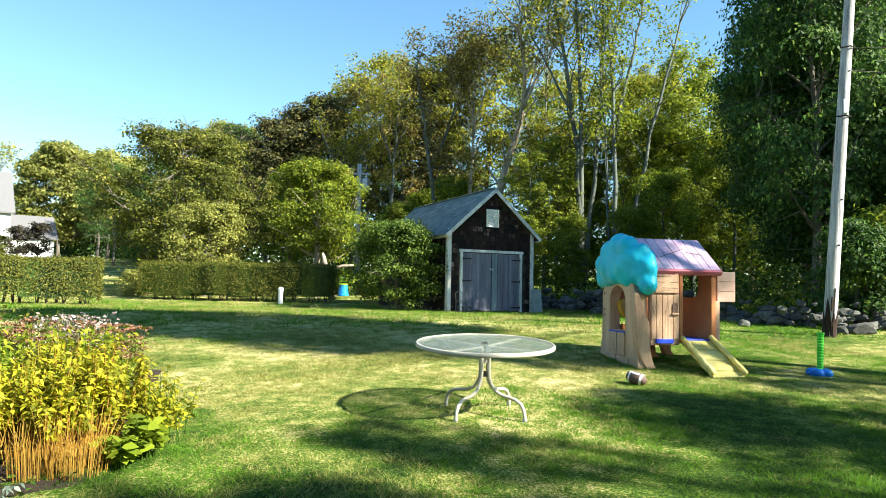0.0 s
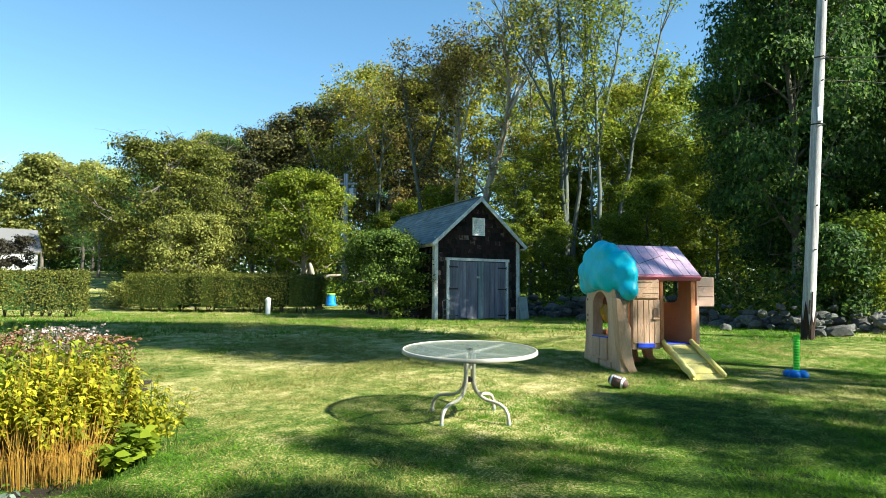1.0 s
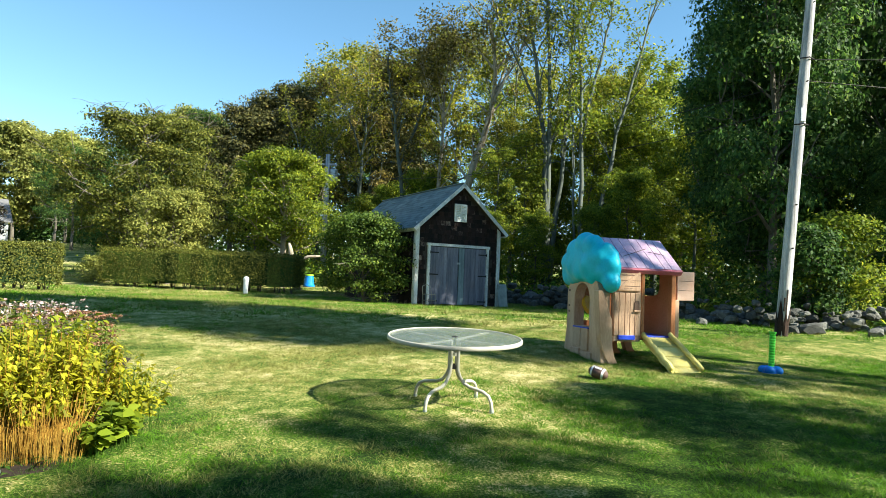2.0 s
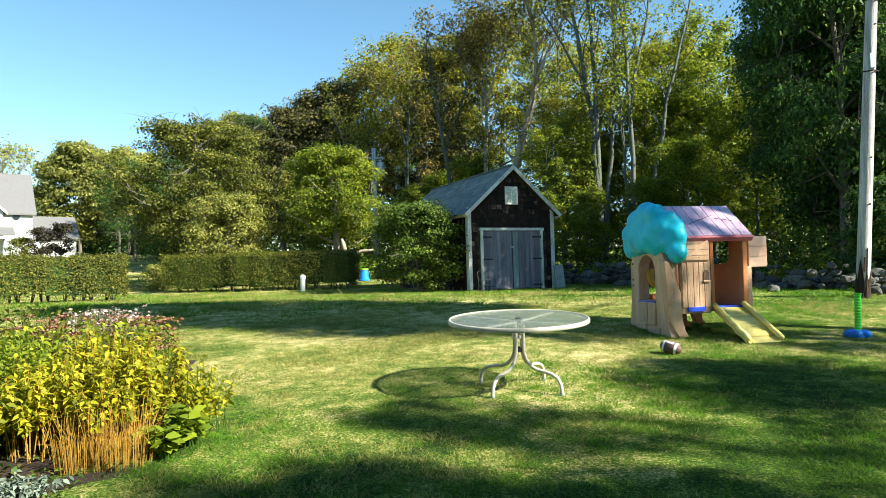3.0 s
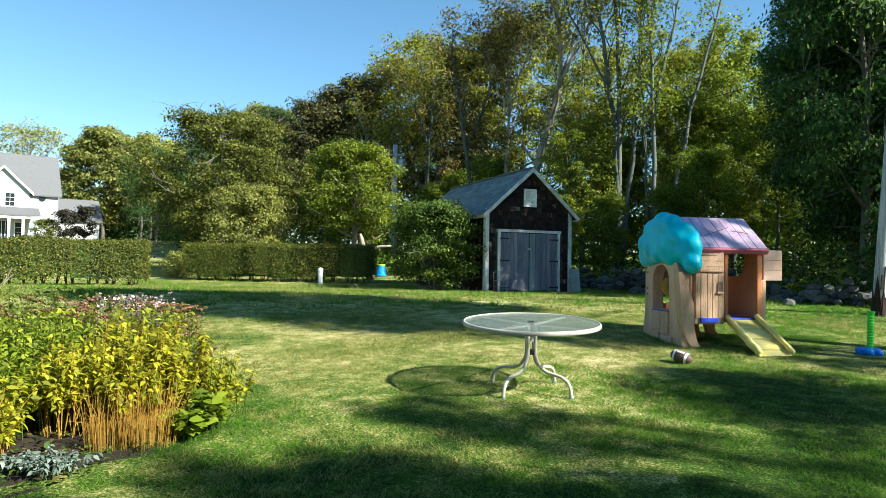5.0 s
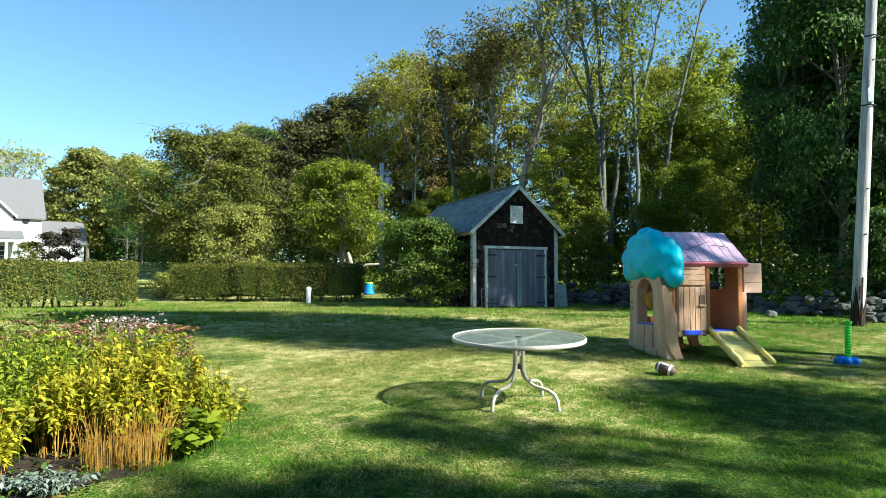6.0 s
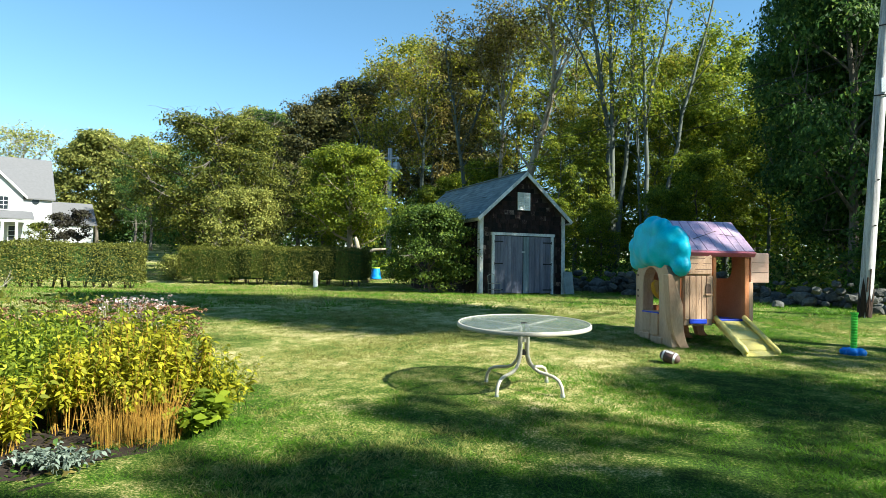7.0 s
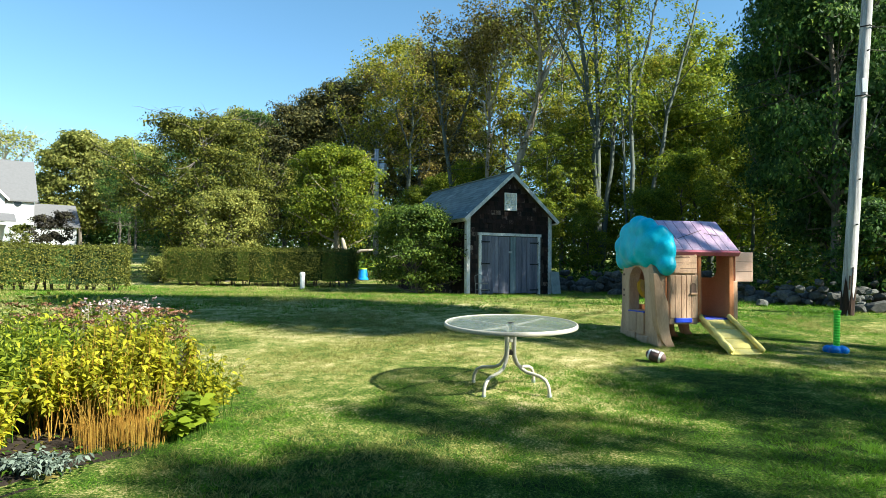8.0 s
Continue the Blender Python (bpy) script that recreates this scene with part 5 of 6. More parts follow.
def build_toys():
    x, y = 3.96, 7.46
    b = thing("football", pose(x, y, gz(x, y) + 0.07, 0, 14, -35) @ Matrix.Scale(0.84, 4), "small dark brown football with white stripes on the grass", "ball")
    prof = [(0.005, -0.145)] + [(0.088 * math.cos(a) ** 0.85, 0.142 * math.sin(a)) for a in np.linspace(-1.4, 1.4, 17)] + [(0.005, 0.145)]
    part("skin", lathe(bmesh.new(), prof, 24, pose(0, 0, 0, 0, 90)), M["ball"], b, smooth=True)
    for s in (-1, 1):
        z0, z1 = s * 0.065, s * 0.095
        r = lambda z: 0.0895 * math.sqrt(max(0, 1 - (z / 0.15) ** 2)) + 0.002
        part("stripe", lathe(bmesh.new(), [(r(z0), z0), (r((z0 + z1) / 2), (z0 + z1) / 2), (r(z1), z1)], 24, pose(0, 0, 0, 0, 90)), M["ballwhite"], b, smooth=True)
    part("lacing", slab(-0.05, 0.05, -0.006, 0.006, 0.086, 0.093, 0.002, pose(0, 0, 0, 35)), M["ballwhite"], b)
    for i in range(5):
        part("lace", slab(-0.003, 0.003, -0.02, 0.02, 0.088, 0.095, 0, pose(-0.04 + 0.02 * i, 0, 0, 35)), M["ballwhite"], b)

    x, y = 6.36, 8.22
    t = thing("batting_tee", pose(x, y, gz(x, y), 0, 2, 15), "toy batting tee with a lime tube on a blue base", "toy")
    bm = bmesh.new()
    for a in range(5):
        q = radians(72 * a)
        bmesh.ops.create_uvsphere(bm, u_segments=14, v_segments=8, radius=0.085, matrix=Matrix.Translation((0.12 * math.cos(q), 0.12 * math.sin(q), 0.035)) @ Matrix.Diagonal((1, 1, 0.6, 1)))
    lathe(bm, [(0, 0.08), (0.06, 0.08), (0.14, 0.065), (0.16, 0.02), (0.16, -0.01)], 24)
    bmesh.ops.transform(bm, matrix=Matrix.Diagonal((0.76, 0.76, 1.1, 1)), verts=bm.verts)
    part("base", bm, M["skyblue"], t, smooth=True)
    prof = [(0.034, 0.07)]
    z = 0.07
    while z < 0.50:
        prof += [(0.034, z), (0.039, z + 0.006), (0.039, z + 0.018), (0.034, z + 0.024)]
        z += 0.034
    prof += [(0.046, 0.51), (0.046, 0.53), (0.03, 0.53), (0.03, 0.45)]
    part("tube", lathe(bmesh.new(), prof, 20), M["green"], t)


# ---------------------------------------------------------------- poles and wires
def build_poles():
    bx, by = 8.36, 11.85
    p = thing("utility_pole", pose(bx, by, gz(bx, by)), "leaning weathered grey utility pole with a rotten foot", "pole")
    sl = 0.075
    n = 16
    pts = [(sl * z, 0.0, z) for z in np.linspace(-0.4, 9.5, n)]
    part("shaft", sweep(bmesh.new(), pts, [0.112 - 0.0025 * i for i in range(n)], 18), M["pole"], p, smooth=True)
    bm = bmesh.new()
    rings = []
    for k in range(7):
        row = []
        for i in range(20):
            a = 2 * math.pi * i / 20
            ragged = 0.36 + 0.30 * noise.noise(Vector((2.2 * math.cos(a), 2.2 * math.sin(a), 5.0))) + (0.16 if i % 3 == 0 else 0.0)
            z = -0.2 + (ragged + 0.2) * k / 6
            r = 0.116 + 0.012 * noise.noise(Vector((6 * math.cos(a), 6 * math.sin(a), 5 * z)))
            row.append(bm.verts.new((sl * z + r * math.cos(a), r * math.sin(a), z)))
        rings.append(row)
    for r0, r1 in zip(rings, rings[1:]):
        for i in range(20):
            bm.faces.new((r0[i], r0[(i + 1) % 20], r1[(i + 1) % 20], r1[i]))
    part("rotten_foot", bm, M["rot"], p, "dark rotten wood")
    for k, (z0, z1, off) in enumerate(((0.4, 0.85, 0.0), (0.45, 0.70, -0.04))):
        part("split", slab(-0.01, 0.01, -0.116, -0.09, z0, z1, 0.004, pose(off, 0, 0, 0, 4.2, 0)), M["rot"], p)
    for z in (3.9, 5.15):
        part("bracket", sweep(bmesh.new(), [(sl * z - 0.13, -0.05, z), (sl * z, -0.14, z), (sl * z + 0.13, -0.05, z)], 0.012, 6), M["iron"], p)
    part("tag", slab(-0.045, 0.045, -0.115, -0.09, 3.95, 4.2, 0.004, pose(sl * 4, 0, 0)), M["steel"], p)
    for z in (1.6, 2.4, 4.7, 6.2):
        part("spike", sweep(bmesh.new(), [(sl * z, -0.11, z), (sl * z, -0.16, z)], 0.014, 6), M["iron"], p)
    for k, (z, end, sag) in enumerate(((4.75, (-4.0, 36.0, 7.7), 0.7), (4.25, (-4.3, 36.0, 7.0), 0.8), (5.15, (45, 5, 7.5), 0.8), (4.75, (45, 12, 6.5), 0.8))):
        a, b = Vector((bx + sl * z, by, gz(bx, by) + z)), Vector(end)
        pts = [a.lerp(b, f) - Vector((0, 0, 4 * sag * f * (1 - f))) for f in np.linspace(0, 1, 24)]
        w = part("wire", sweep(bmesh.new(), pts, 0.008, 5), M["iron"], None)
        tagged(w, "thin black overhead wire strung from the pole", "wire", "overhead wires")

    fx, fy = -4.2, 36.0
    p = thing("utility_pole", pose(fx, fy, gz(fx, fy)), "grey utility pole with a transformer beyond the wood", "pole")
    part("shaft", sweep(bmesh.new(), [(0, 0, -0.3), (0, 0, 4), (0, 0, 7.0)], [0.16, 0.145, 0.12], 12), M["pole"], p, smooth=True)
    part("transformer", lathe(bmesh.new(), [(0, 5.5), (0.2, 5.5), (0.22, 5.55), (0.22, 6.1), (0.18, 6.2), (0, 6.22)], 16, pose(0.36, -0.05, 0)), M["steel"], p, "grey transformer can")
    part("crossarm", slab(-0.4, 0.5, -0.08, 0.04, 6.4, 6.5, 0.01), M["pole"], p)


# ---------------------------------------------------------------- stone wall
def build_stone_wall():
    rng = np.random.default_rng(33)
    w = thing("stone_wall", pose(0, 0, 0), "low tumbled dry wall of grey field stones", "wall")
    kinds = []
    for k in range(9):
        bm = bmesh.new()
        bmesh.ops.create_icosphere(bm, subdivisions=2, radius=1.0)
        off = Vector((k * 7.3, 0, 0))
        for v in bm.verts:
            v.co *= 1 + 0.42 * noise.noise(v.co * 0.9 + off) + 0.15 * noise.noise(v.co * 2.3 + off)
            v.co.x, v.co.y, v.co.z = (max(-0.8, min(0.8, c)) for c in v.co)
        me = bpy.data.meshes.new("stone")
        bm.to_mesh(me)
        bm.free()
        me.materials.append(M["stone"])
        kinds.append(me)
    line = [(4.6, 26.0), (6.9, 21.0), (8.1, 15.6), (8.9, 13.6), (10.2, 13.25), (15.5, 12.6)]
    count = 0
    for (x0, y0), (x1, y1) in zip(line, line[1:]):
        q = math.hypot(x1 - x0, y1 - y0)
        n = int(q * (22 if y0 < 16 else 13))
        for i in range(n):
            f = (i + rng.uniform()) / n
            lay = rng.choice(4, p=(0.4, 0.32, 0.2, 0.08))
            r = rng.uniform(0.10, 0.27) * (1.1 - 0.12 * lay) * (0.58 if y0 < 16 else 1.0)
            across = rng.normal(0, 0.22)
            x, y = x0 + (x1 - x0) * f - (y1 - y0) / q * across, y0 + (y1 - y0) * f + (x1 - x0) / q * across
            if math.hypot(x - 8.36, y - 11.85) < 0.5:
                continue
            s = new("stone", kinds[rng.integers(0, 9)])
            s.parent = w
            s.location = (x, y, gz(x, y) + 0.06 + (0.14 if y0 < 16 else 0.2) * lay)
            s.rotation_euler = rng.uniform(-0.4, 0.4, 3) + np.array((0, 0, rng.uniform(0, 6)))
            s.scale = (r * rng.uniform(1.0, 1.6), r * rng.uniform(0.9, 1.3), r * rng.uniform(0.65, 0.95))
            count += 1
    for x, y, r in ((9.2, 12.4, 0.2), (7.6, 13.6, 0.13), (8.75, 12.3, 0.14), (10.4, 12.3, 0.16)):
        s = new("stone", kinds[2])
        s.parent = w
        s.location, s.scale, s.rotation_euler = (x, y, gz(x, y) + r * 0.4), (r * 1.4, r, r * 0.75), (0.1, 0.2, x)


def build_small_things():
    x, y = -4.78, 23.6
    p = thing("marker_post", pose(x, y, gz(x, y)), "short white plastic post with a rounded cap on the lawn", "post")
    part("shaft", lathe(bmesh.new(), [(0.085, -0.1), (0.085, 0.52), (0.0, 0.52)], 18), M["white"], p, smooth=False)
    part("cap", lathe(bmesh.new(), [(0.1, 0.48), (0.1, 0.56), (0.07, 0.61), (0.0, 0.63)], 18), M["white"], p)
    x, y = -3.95, 31.0
    b = thing("bucket", pose(x, y, gz(x, y) + 0.02) @ Matrix.Diagonal((0.8, 0.8, 1.0, 1)), "blue plastic bucket with a green rim, upside down beside the hedge", "bucket")
    part("body", lathe(bmesh.new(), [(0.0, 0.0), (0.34, 0.0), (0.34, 0.06), (0.31, 0.08), (0.24, 0.5), (0.0, 0.5)], 24), M["skyblue"], b)
    part("rim", lathe(bmesh.new(), [(0.0, 0.502), (0.26, 0.502), (0.26, 0.56), (0.2, 0.57), (0.0, 0.57)], 24), M["limegreen"], b)
    # broken trunk of the old tree
    t = thing("broken_trunk", pose(-4.1, 28.2, gz(-4.1, 28.2)) @ Matrix.Diagonal((0.9, 0.9, 0.8, 1)), "old broken tan tree trunk with a bare side limb", "tree trunk")
    part("trunk", sweep(bmesh.new(), [(0.25, 0, -0.2), (0.12, 0, 0.9), (-0.05, 0, 1.5), (-0.25, 0.1, 2.3), (-0.3, 0.1, 2.5)], [0.2, 0.15, 0.13, 0.10, 0.05], 10), M["tanbark"], t, smooth=True)
    part("limb", sweep(bmesh.new(), [(-0.02, 0, 1.15), (0.3, -0.05, 1.6), (0.7, -0.1, 1.8), (1.25, -0.1, 1.85)], [0.11, 0.10, 0.085, 0.05], 9), M["tanbark"], t, smooth=True)


# ---------------------------------------------------------------- flower bed
def plant(label, x, y, h, r, stems, per, leafsize, leaf, stem, seed, slim=0.42, bare=0.25, name="perennial", head=None, headsize=0.03, headn=0, lean=0.25, z=0, droop=0.9, headspread=0.05):
    rng = np.random.default_rng(seed)
    root = thing(name, pose(x, y, gz(x, y) + z), label, "plant", "flower bed plants")
    sb = bmesh.new()
    P, A, Q = [], [], []
    for _ in range(stems):
        a, q = rng.uniform(0, 6.28), math.sqrt(rng.uniform()) * r * 0.62
        bx, by = q * math.cos(a), q * math.sin(a)
        hh = h * rng.uniform(0.55, 1.12)
        k = lean * rng.uniform(0.3, 1.2)
        tip = Vector((bx * (1 + k * 1.6) + rng.normal(0, 0.05), by * (1 + k * 1.6) + rng.normal(0, 0.05), hh))
        mid = Vector((bx, by, 0)).lerp(tip, 0.5) + Vector((rng.normal(0, 0.02), rng.normal(0, 0.02), 0.04))
        pts = [Vector((bx, by, -0.05)), Vector((bx, by, 0)).lerp(mid, 0.6), mid, tip]
        sweep(sb, pts, [0.0035, 0.0032, 0.0028, 0.0015], 4, False)
        for i in range(per):
            f = bare + (1 - bare) * (i + rng.uniform()) / per
            b = pts[1].lerp(pts[2], f * 2) if f < 0.5 else mid.lerp(tip, f * 2 - 1)
            az = 2.4 * i + rng.uniform(-0.6, 0.6)
            o = Vector((math.cos(az), math.sin(az), 0.35))
            P.append(b + o * leafsize * 0.12), A.append(o)
        for _ in range(headn):
            Q.append(tip + Vector((rng.normal(), rng.normal(), 0.25 * rng.normal())) * headspread)
    part("stem_tuft", sb, M[stem], root)["kind"] = "stuff"
    ovals("foliage", np.array(P), leafsize, slim, droop, M[leaf], root, rng, np.array(A))
    if Q:
        leaves("bloom", np.array(Q), headsize, M[head], root, rng, up=1.0, slim=0.9)["kind"] = "stuff"
    return root


def bed_edge(y):
    """The bed's edge along the lawn."""
    return -0.36 - 0.8 * np.clip(3.75 - y, 0, 1) - 0.36 * np.clip(y - 4.4, 0, 9)


def build_bed():
    rng = np.random.default_rng(77)
    # dug soil under the plants
    ys = np.linspace(3.22, 7.6, 26)
    side = [(float(bed_edge(y)) + rng.normal(0, 0.025), y) for y in ys] + [(-3.9 + rng.normal(0, 0.05), y) for y in ys[::-1]]
    V = [(x, y, gz(x, y) + 0.006) for x, y in side]
    n = len(V)
    c = (-2.2, 5.4, gz(-2.2, 5.4) + 0.06)
    obj("flower_bed", [c] + V, [(0, 1 + k, 1 + (k + 1) % n) for k in range(n)], M["soil"], None, "dark dug soil of the flower bed", True)
    tagged(bpy.data.objects["flower_bed"], category="soil", kind="structure")
    yl, gl = "tall perennial turning bright yellow with orange stems", "tall leafy yellow-green perennial in the flower bed"
    # right clump: yellow leaves over orange stems
    for i, (x, y, h, r, leaf) in enumerate(((-0.72, 4.42, 0.68, 0.40, "bed"), (-0.98, 4.85, 0.74, 0.40, "bed"), (-0.55, 4.75, 0.64, 0.34, "bed"), (-1.15, 4.35, 0.64, 0.34, "bed"))):
        plant(yl, x, y, h, r, 64, 36, 0.056, leaf, "orange", 100 + i, slim=0.46, bare=0.34, lean=0.22)
    for i, (x, y, h, r, leaf) in enumerate(((-1.55, 4.25, 0.62, 0.42, "bedgreen"), (-1.95, 4.5, 0.62, 0.42, "bedgreen"), (-1.5, 4.95, 0.74, 0.42, "bedgreen"), (-2.35, 4.35, 0.62, 0.42, "bed"),
                                            (-2.0, 5.2, 0.74, 0.45, "bedgreen"), (-2.65, 4.9, 0.66, 0.42, "bedgreen"), (-1.3, 5.5, 0.74, 0.4, "bedgreen"), (-2.6, 5.6, 0.7, 0.42, "bedgreen"), (-1.40, 3.80, 0.50, 0.26, "bed"), (-2.3, 3.95, 0.5, 0.38, "bed"), (-3.2, 4.6, 0.6, 0.42, "bed"))):
        plant(gl, x, y, h, r, 46, 30, 0.066, leaf, "orange" if leaf == "bed" else "lowgreen", 120 + i, bare=0.08, lean=0.4)
    # dry orange stems at the foot of the yellow clump
    rng = np.random.default_rng(5)
    for x, y in ((-0.50, 4.20), (-0.70, 4.14)):
        g = thing("dry_stem_tuft", pose(x, y, gz(x, y)), "tuft of dry orange stems at the bed's edge", "plant", "flower bed plants")
        bm = bmesh.new()
        for _ in range(190):
            a, q = rng.uniform(0, 6.28), 0.2 * math.sqrt(rng.uniform())
            bx, by = q * math.cos(a), q * math.sin(a)
            sweep(bm, [(bx, by, -0.03), (bx * 1.15, by * 1.15, 0.2), (bx * 1.3 + rng.normal(0, 0.025), by * 1.3 + rng.normal(0, 0.025), rng.uniform(0.12, 0.44))], [0.0016, 0.0015, 0.001], 4, False)
        part("stem_tuft", bm, M["orange"], g)["kind"] = "stuff"
    # low broad-leaved plants at the edge
    for i, (x, y, h, r) in enumerate(((-0.20, 4.46, 0.28, 0.2), (-0.26, 4.26, 0.2, 0.15))):
        plant("low broad-leaved green plant at the bed's edge", x, y, h, r, 16, 10, 0.085, "lime", "lowgreen", 150 + i, slim=0.8, bare=0.2, droop=0.3)
    for i, (x, y, h) in enumerate(((-0.28, 4.72, 0.5), (-0.36, 5.05, 0.54), (-0.2, 4.9, 0.42))):
        plant("thin yellowing stems at the edge of the flower bed", x, y, h, 0.22, 16, 22, 0.05, "bed", "lowgreen", 240 + i, slim=0.5, bare=0.2, lean=0.5)
    # silver plants
    for i, (x, y, h, r) in enumerate(((-0.72, 3.56, 0.13, 0.15), (-0.95, 3.62, 0.09, 0.13))):
        plant("low silver-grey felted plant at the bed's edge", x, y, h, r, 34, 12, 0.04, "silver", "silver", 160 + i, slim=0.5, bare=0.05, lean=0.6)
    for i, (x, y) in enumerate(((-2.1, 3.75), (-2.7, 4.1), (-2.0, 3.45), (-2.5, 3.7))):
        plant("low green ground plant in the flower bed", x, y, 0.24, 0.28, 26, 12, 0.07, "bedgreen", "lowgreen", 170 + i, bare=0.05, lean=0.5)
    # rust flower heads behind
    for i, (x, y, h) in enumerate(((-1.75, 6.1, 0.68), (-2.3, 6.3, 0.66), (-2.8, 6.4, 0.66), (-3.3, 6.1, 0.62), (-1.5, 6.5, 0.6), (-1.3, 6.0, 0.64), (-3.6, 5.6, 0.58), (-1.8, 6.7, 0.6), (-3.2, 5.2, 0.54))):
        plant("rust-red flat flower heads on green stems", x, y, h, 0.34, 22, 9, 0.075, "bedgreen", "lowgreen", 180 + i, head="sedum", headn=46, headsize=0.024, headspread=0.036)
    # pale asters
    for i, (x, y, h) in enumerate(((-2.3, 7.0, 0.64), (-2.0, 6.8, 0.66), (-1.75, 6.5, 0.66), (-2.15, 6.5, 0.68))):
        plant("pale pinkish aster going to seed", x, y, h, 0.36, 30, 7, 0.06, "pale", "twig", 200 + i, head="aster", headn=5, headsize=0.04)
    for i, (x, y, h) in enumerate(((-4.2, 7.6, 0.7), (-4.7, 6.9, 0.7), (-3.9, 8.2, 0.6), (-3.2, 8.2, 0.55), (-5.2, 7.9, 0.7), (-5.3, 6.4, 0.62), (-6.3, 7.1, 0.7), (-6.7, 8.2, 0.75), (-4.8, 5.8, 0.6), (-4.2, 5.2, 0.55), (-5.8, 6.0, 0.5), (-3.9, 4.6, 0.5), (-5.6, 6.8, 0.66))):
        plant("straggly grey-green perennial at the back of the bed", x, y, h, 0.42, 26, 12, 0.085, "oak", "lowgreen", 210 + i)
    # fallen leaves and stems on the soil
    lx, ly = rng.uniform(-2.9, -0.4, 700), rng.uniform(3.2, 4.6, 700)
    on = lx < bed_edge(ly) + 0.05
    for k, m in enumerate(("brown", "lowgreen")):
        q = np.arange(700)[on][k::2]
        litter = leaves("leaf_litter", np.stack([lx[q], ly[q], ground_z(lx[q], ly[q]) + 0.055], 1), 0.05, M[m], None, rng, up=1.5)
        tagged(litter, "fallen leaves and low weeds on the soil", "leaf litter", kind="stuff")
    # bare twiggy shrub
    sx, sy = -7.3, 10.3
    s = thing("bare_shrub", pose(sx, sy, gz(sx, sy)), "leafless shrub of pale grey twigs", "shrub")
    bm = bmesh.new()
    for _ in range(46):
        a, t = rng.uniform(0, 6.28), rng.uniform(0.15, 1.05)
        L = limb_pts((0.08 * math.cos(a), 0.08 * math.sin(a), -0.05), (math.sin(t) * math.cos(a), math.sin(t) * math.sin(a), math.cos(t)), rng.uniform(0.7, 1.15), rng, 5, 0.1, 0.1)
        sweep(bm, L, [0.006, 0.005, 0.004, 0.0035, 0.003, 0.002], 4, False)
        for k in (2, 3, 4):
            B = limb_pts(L[k], Vector(rng.normal(0, 1, 3)) + Vector((0, 0, 1.2)), 0.28, rng, 3)
            sweep(bm, B, [0.003, 0.0028, 0.0024, 0.0018], 4, False)
    part("twig_growth", bm, M["twig"], s)
    # stake with a cross piece
    kx, ky = -3.95, 6.52
    k = thing("garden_stake", pose(kx, ky, gz(kx, ky), 2, -1), "green metal garden stake with a dark cross clip", "stake")
    part("rod", sweep(bmesh.new(), [(0, 0, -0.1), (0, 0, 0.68)], 0.016, 8), M["stake"], k)
    part("clip", slab(-0.13, 0.02, -0.02, 0.02, 0.645, 0.67, 0.004), M["iron"], k)
    part("cane", sweep(bmesh.new(), [(0, 0.0, 0.66), (0.005, 0, 0.86)], 0.014, 8), M["twig"], k)
    # bird bath
    bx, by = -5.95, 7.3
    b = thing("bird_bath", pose(bx, by, gz(bx, by)) @ Matrix.Diagonal((0.62, 0.62, 0.95, 1)), "pale weathered cast-stone bird bath pedestal", "bird bath")
    part("pedestal", lathe(bmesh.new(), [(0.0, -0.05), (0.2, -0.05), (0.2, 0.06), (0.13, 0.12), (0.105, 0.4), (0.12, 0.66), (0.16, 0.74)], 20), M["bath"], b)
    part("basin", lathe(bmesh.new(), [(0.14, 0.74), (0.28, 0.77), (0.33, 0.83), (0.32, 0.86), (0.28, 0.84), (0.15, 0.79), (0.0, 0.78)], 28), M["bath"], b, smooth=True)


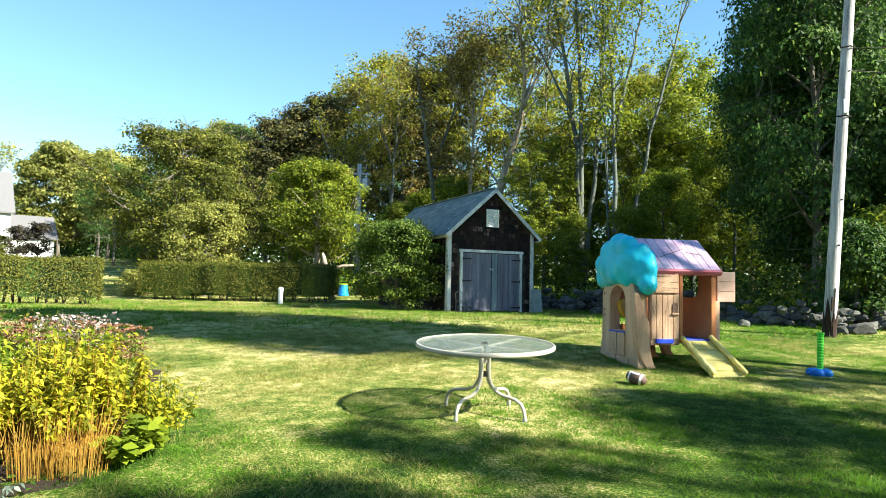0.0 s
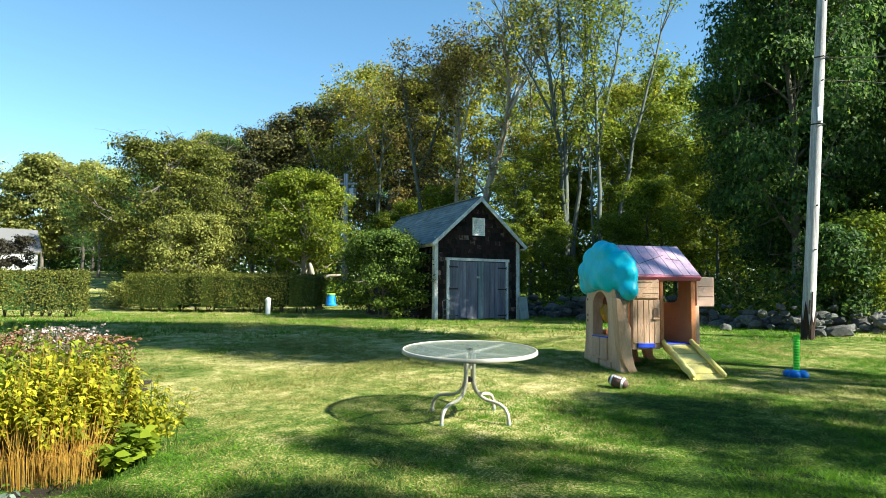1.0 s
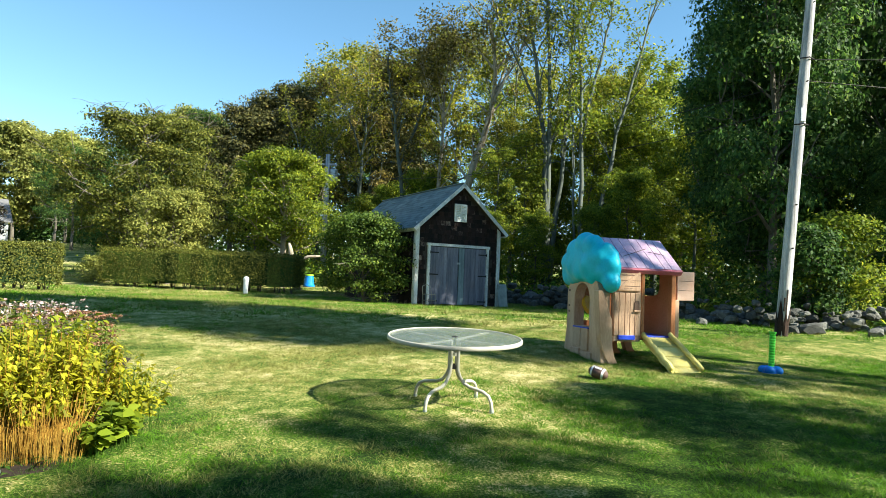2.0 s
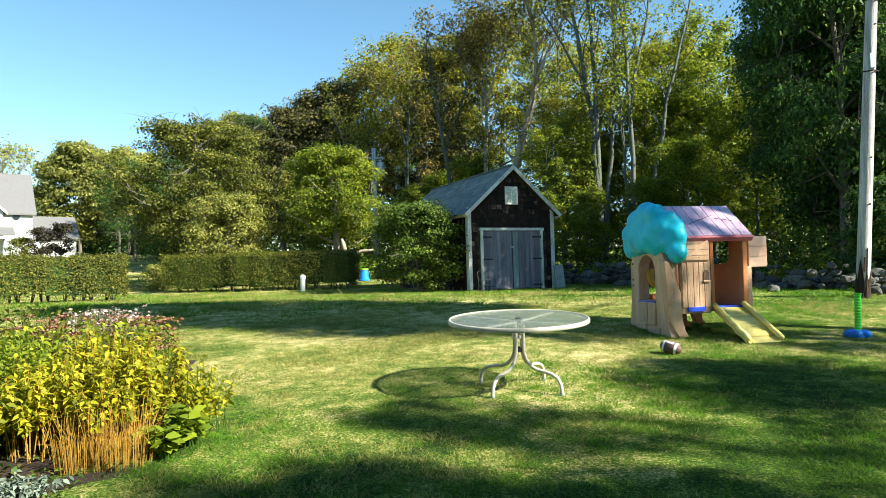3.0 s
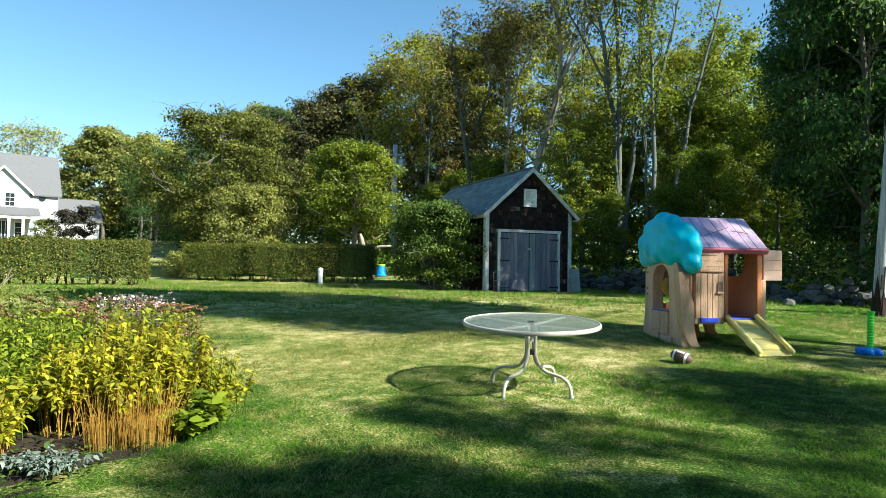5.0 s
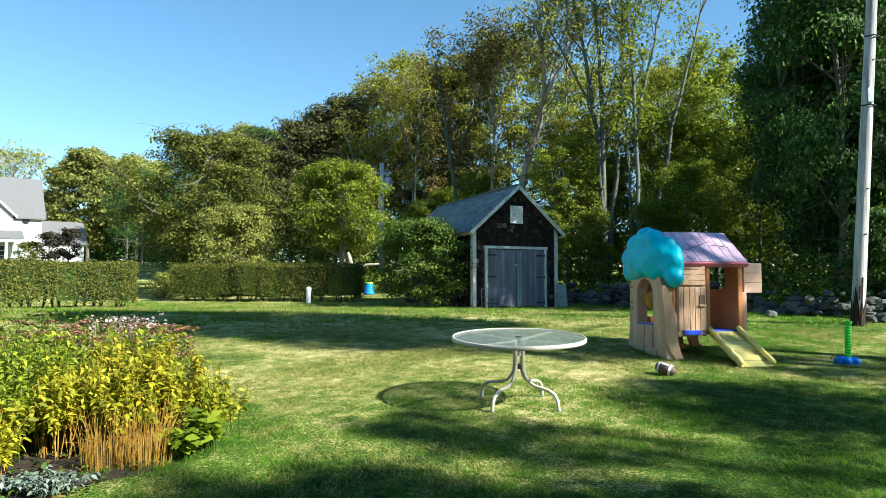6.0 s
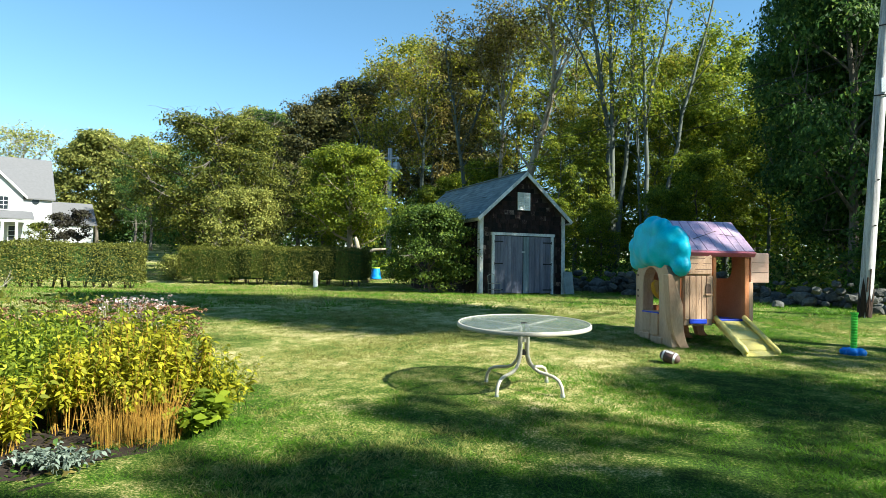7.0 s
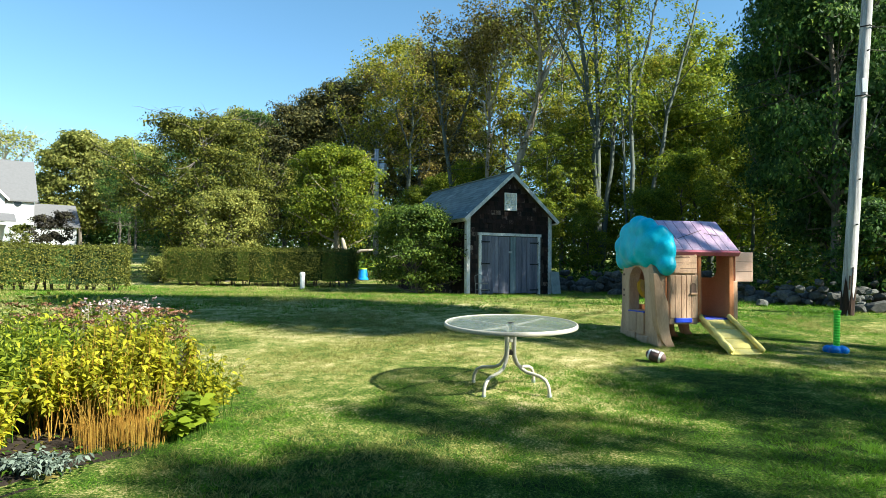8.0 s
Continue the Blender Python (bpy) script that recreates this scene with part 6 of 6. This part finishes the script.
# ---------------------------------------------------------------- grass
def build_grass():
    rng = np.random.default_rng(66)

    def blades(name, tufts, per, x0, x1, y0, y1, h, w, spread, near, m, keep):
        """Tufts of short blades that lean out from their middle, some tall, some worn low."""
        # straw share follows the sunlit patch: dry turf, with its light in the colour
        dry = lambda x, y: 1.5 * np.exp(-((x + 0.5) / 5.0) ** 2 - ((y - 8.2) / 2.0) ** 2)
        x, y = rng.uniform(x0, x1, tufts), y0 + (y1 - y0) * rng.uniform(0, 1, tufts) ** near
        patch = np.sin(x * 0.9 + 1.3 * np.sin(y * 0.7)) * np.sin(y * 1.1 + np.sin(x * 0.5)) + 0.5 * np.sin(x * 3.1 + y * 2.3) * np.sin(y * 2.9 - x)
        patch = patch - dry(x, y) + 0.8 * np.clip((5.8 - y) / 1.6, 0, 1) + 0.8 * np.clip((x - 3.5) / 2.5, 0, 1)
        patch = patch + 0.75 * np.sin(x * 6.1 + 2 * np.sin(y * 4.3)) * np.sin(y * 5.7 + 2 * np.sin(x * 3.9))
        q = keep(patch + rng.normal(0, 0.5, tufts)) & ((x > bed_edge(y) - 0.13 + 0.06 * np.sin(9 * y)) | (x < -3.9) | (y < 3.34) | (y > 7.6))
        x, y = x[q], y[q]
        tall = np.exp(rng.normal(0, 0.28, len(x))) * (1 + 0.3 * np.sin(x * 2.7 + 2 * np.sin(y * 1.9)))
        x, y, tall = np.repeat(x, per), np.repeat(y, per), np.repeat(tall, per)
        k = len(x)
        ox, oy = rng.normal(0, spread, k), rng.normal(0, spread, k)
        x, y = x + ox, y + oy
        z = ground_z(x, y) - 0.005
        hh = h * rng.uniform(0.6, 1.3, k) * tall
        a = rng.uniform(0, 6.28, k)
        dx, dy = np.cos(a) * w / 2, np.sin(a) * w / 2
        lx, ly = (0.7 * ox / spread + rng.normal(0, 0.6, k)) * hh, (0.7 * oy / spread + rng.normal(0, 0.6, k)) * hh
        V = np.empty((k, 3, 3))
        V[:, 0], V[:, 1] = np.stack([x - dx, y - dy, z], 1), np.stack([x + dx, y + dy, z], 1)
        V[:, 2] = np.stack([x + lx, y + ly, z + hh], 1)
        ob = quadmesh(name, V.reshape(-1, 3), k, M[m], None, 3)
        tagged(ob, "short mown grass blades of the lawn", "grass", kind="stuff")

    for m, keep in (("grass", lambda p: p > -0.1), ("straw", lambda p: p <= 0.1)):
        blades("grass", 56000, 9, -5.5, 9, 1.2, 11.5, 0.024, 0.006, 0.022, 1.25, m, keep)
        blades("grass", 5000, 12, -5.5, 9, 1.2, 11.5, 0.031, 0.0062, 0.03, 1.25, m, keep)
        blades("grass", 12000, 10, -12, 13, 11.5, 24, 0.045, 0.016, 0.05, 1.0, m, keep)
        blades("grass", 6000, 10, -26, 0, 12, 42, 0.06, 0.02, 0.07, 1.0, m, keep)


build_table()
build_playhouse()
build_toys()
build_poles()
build_small_things()
build_bed()
build_grass()
build_stone_wall()
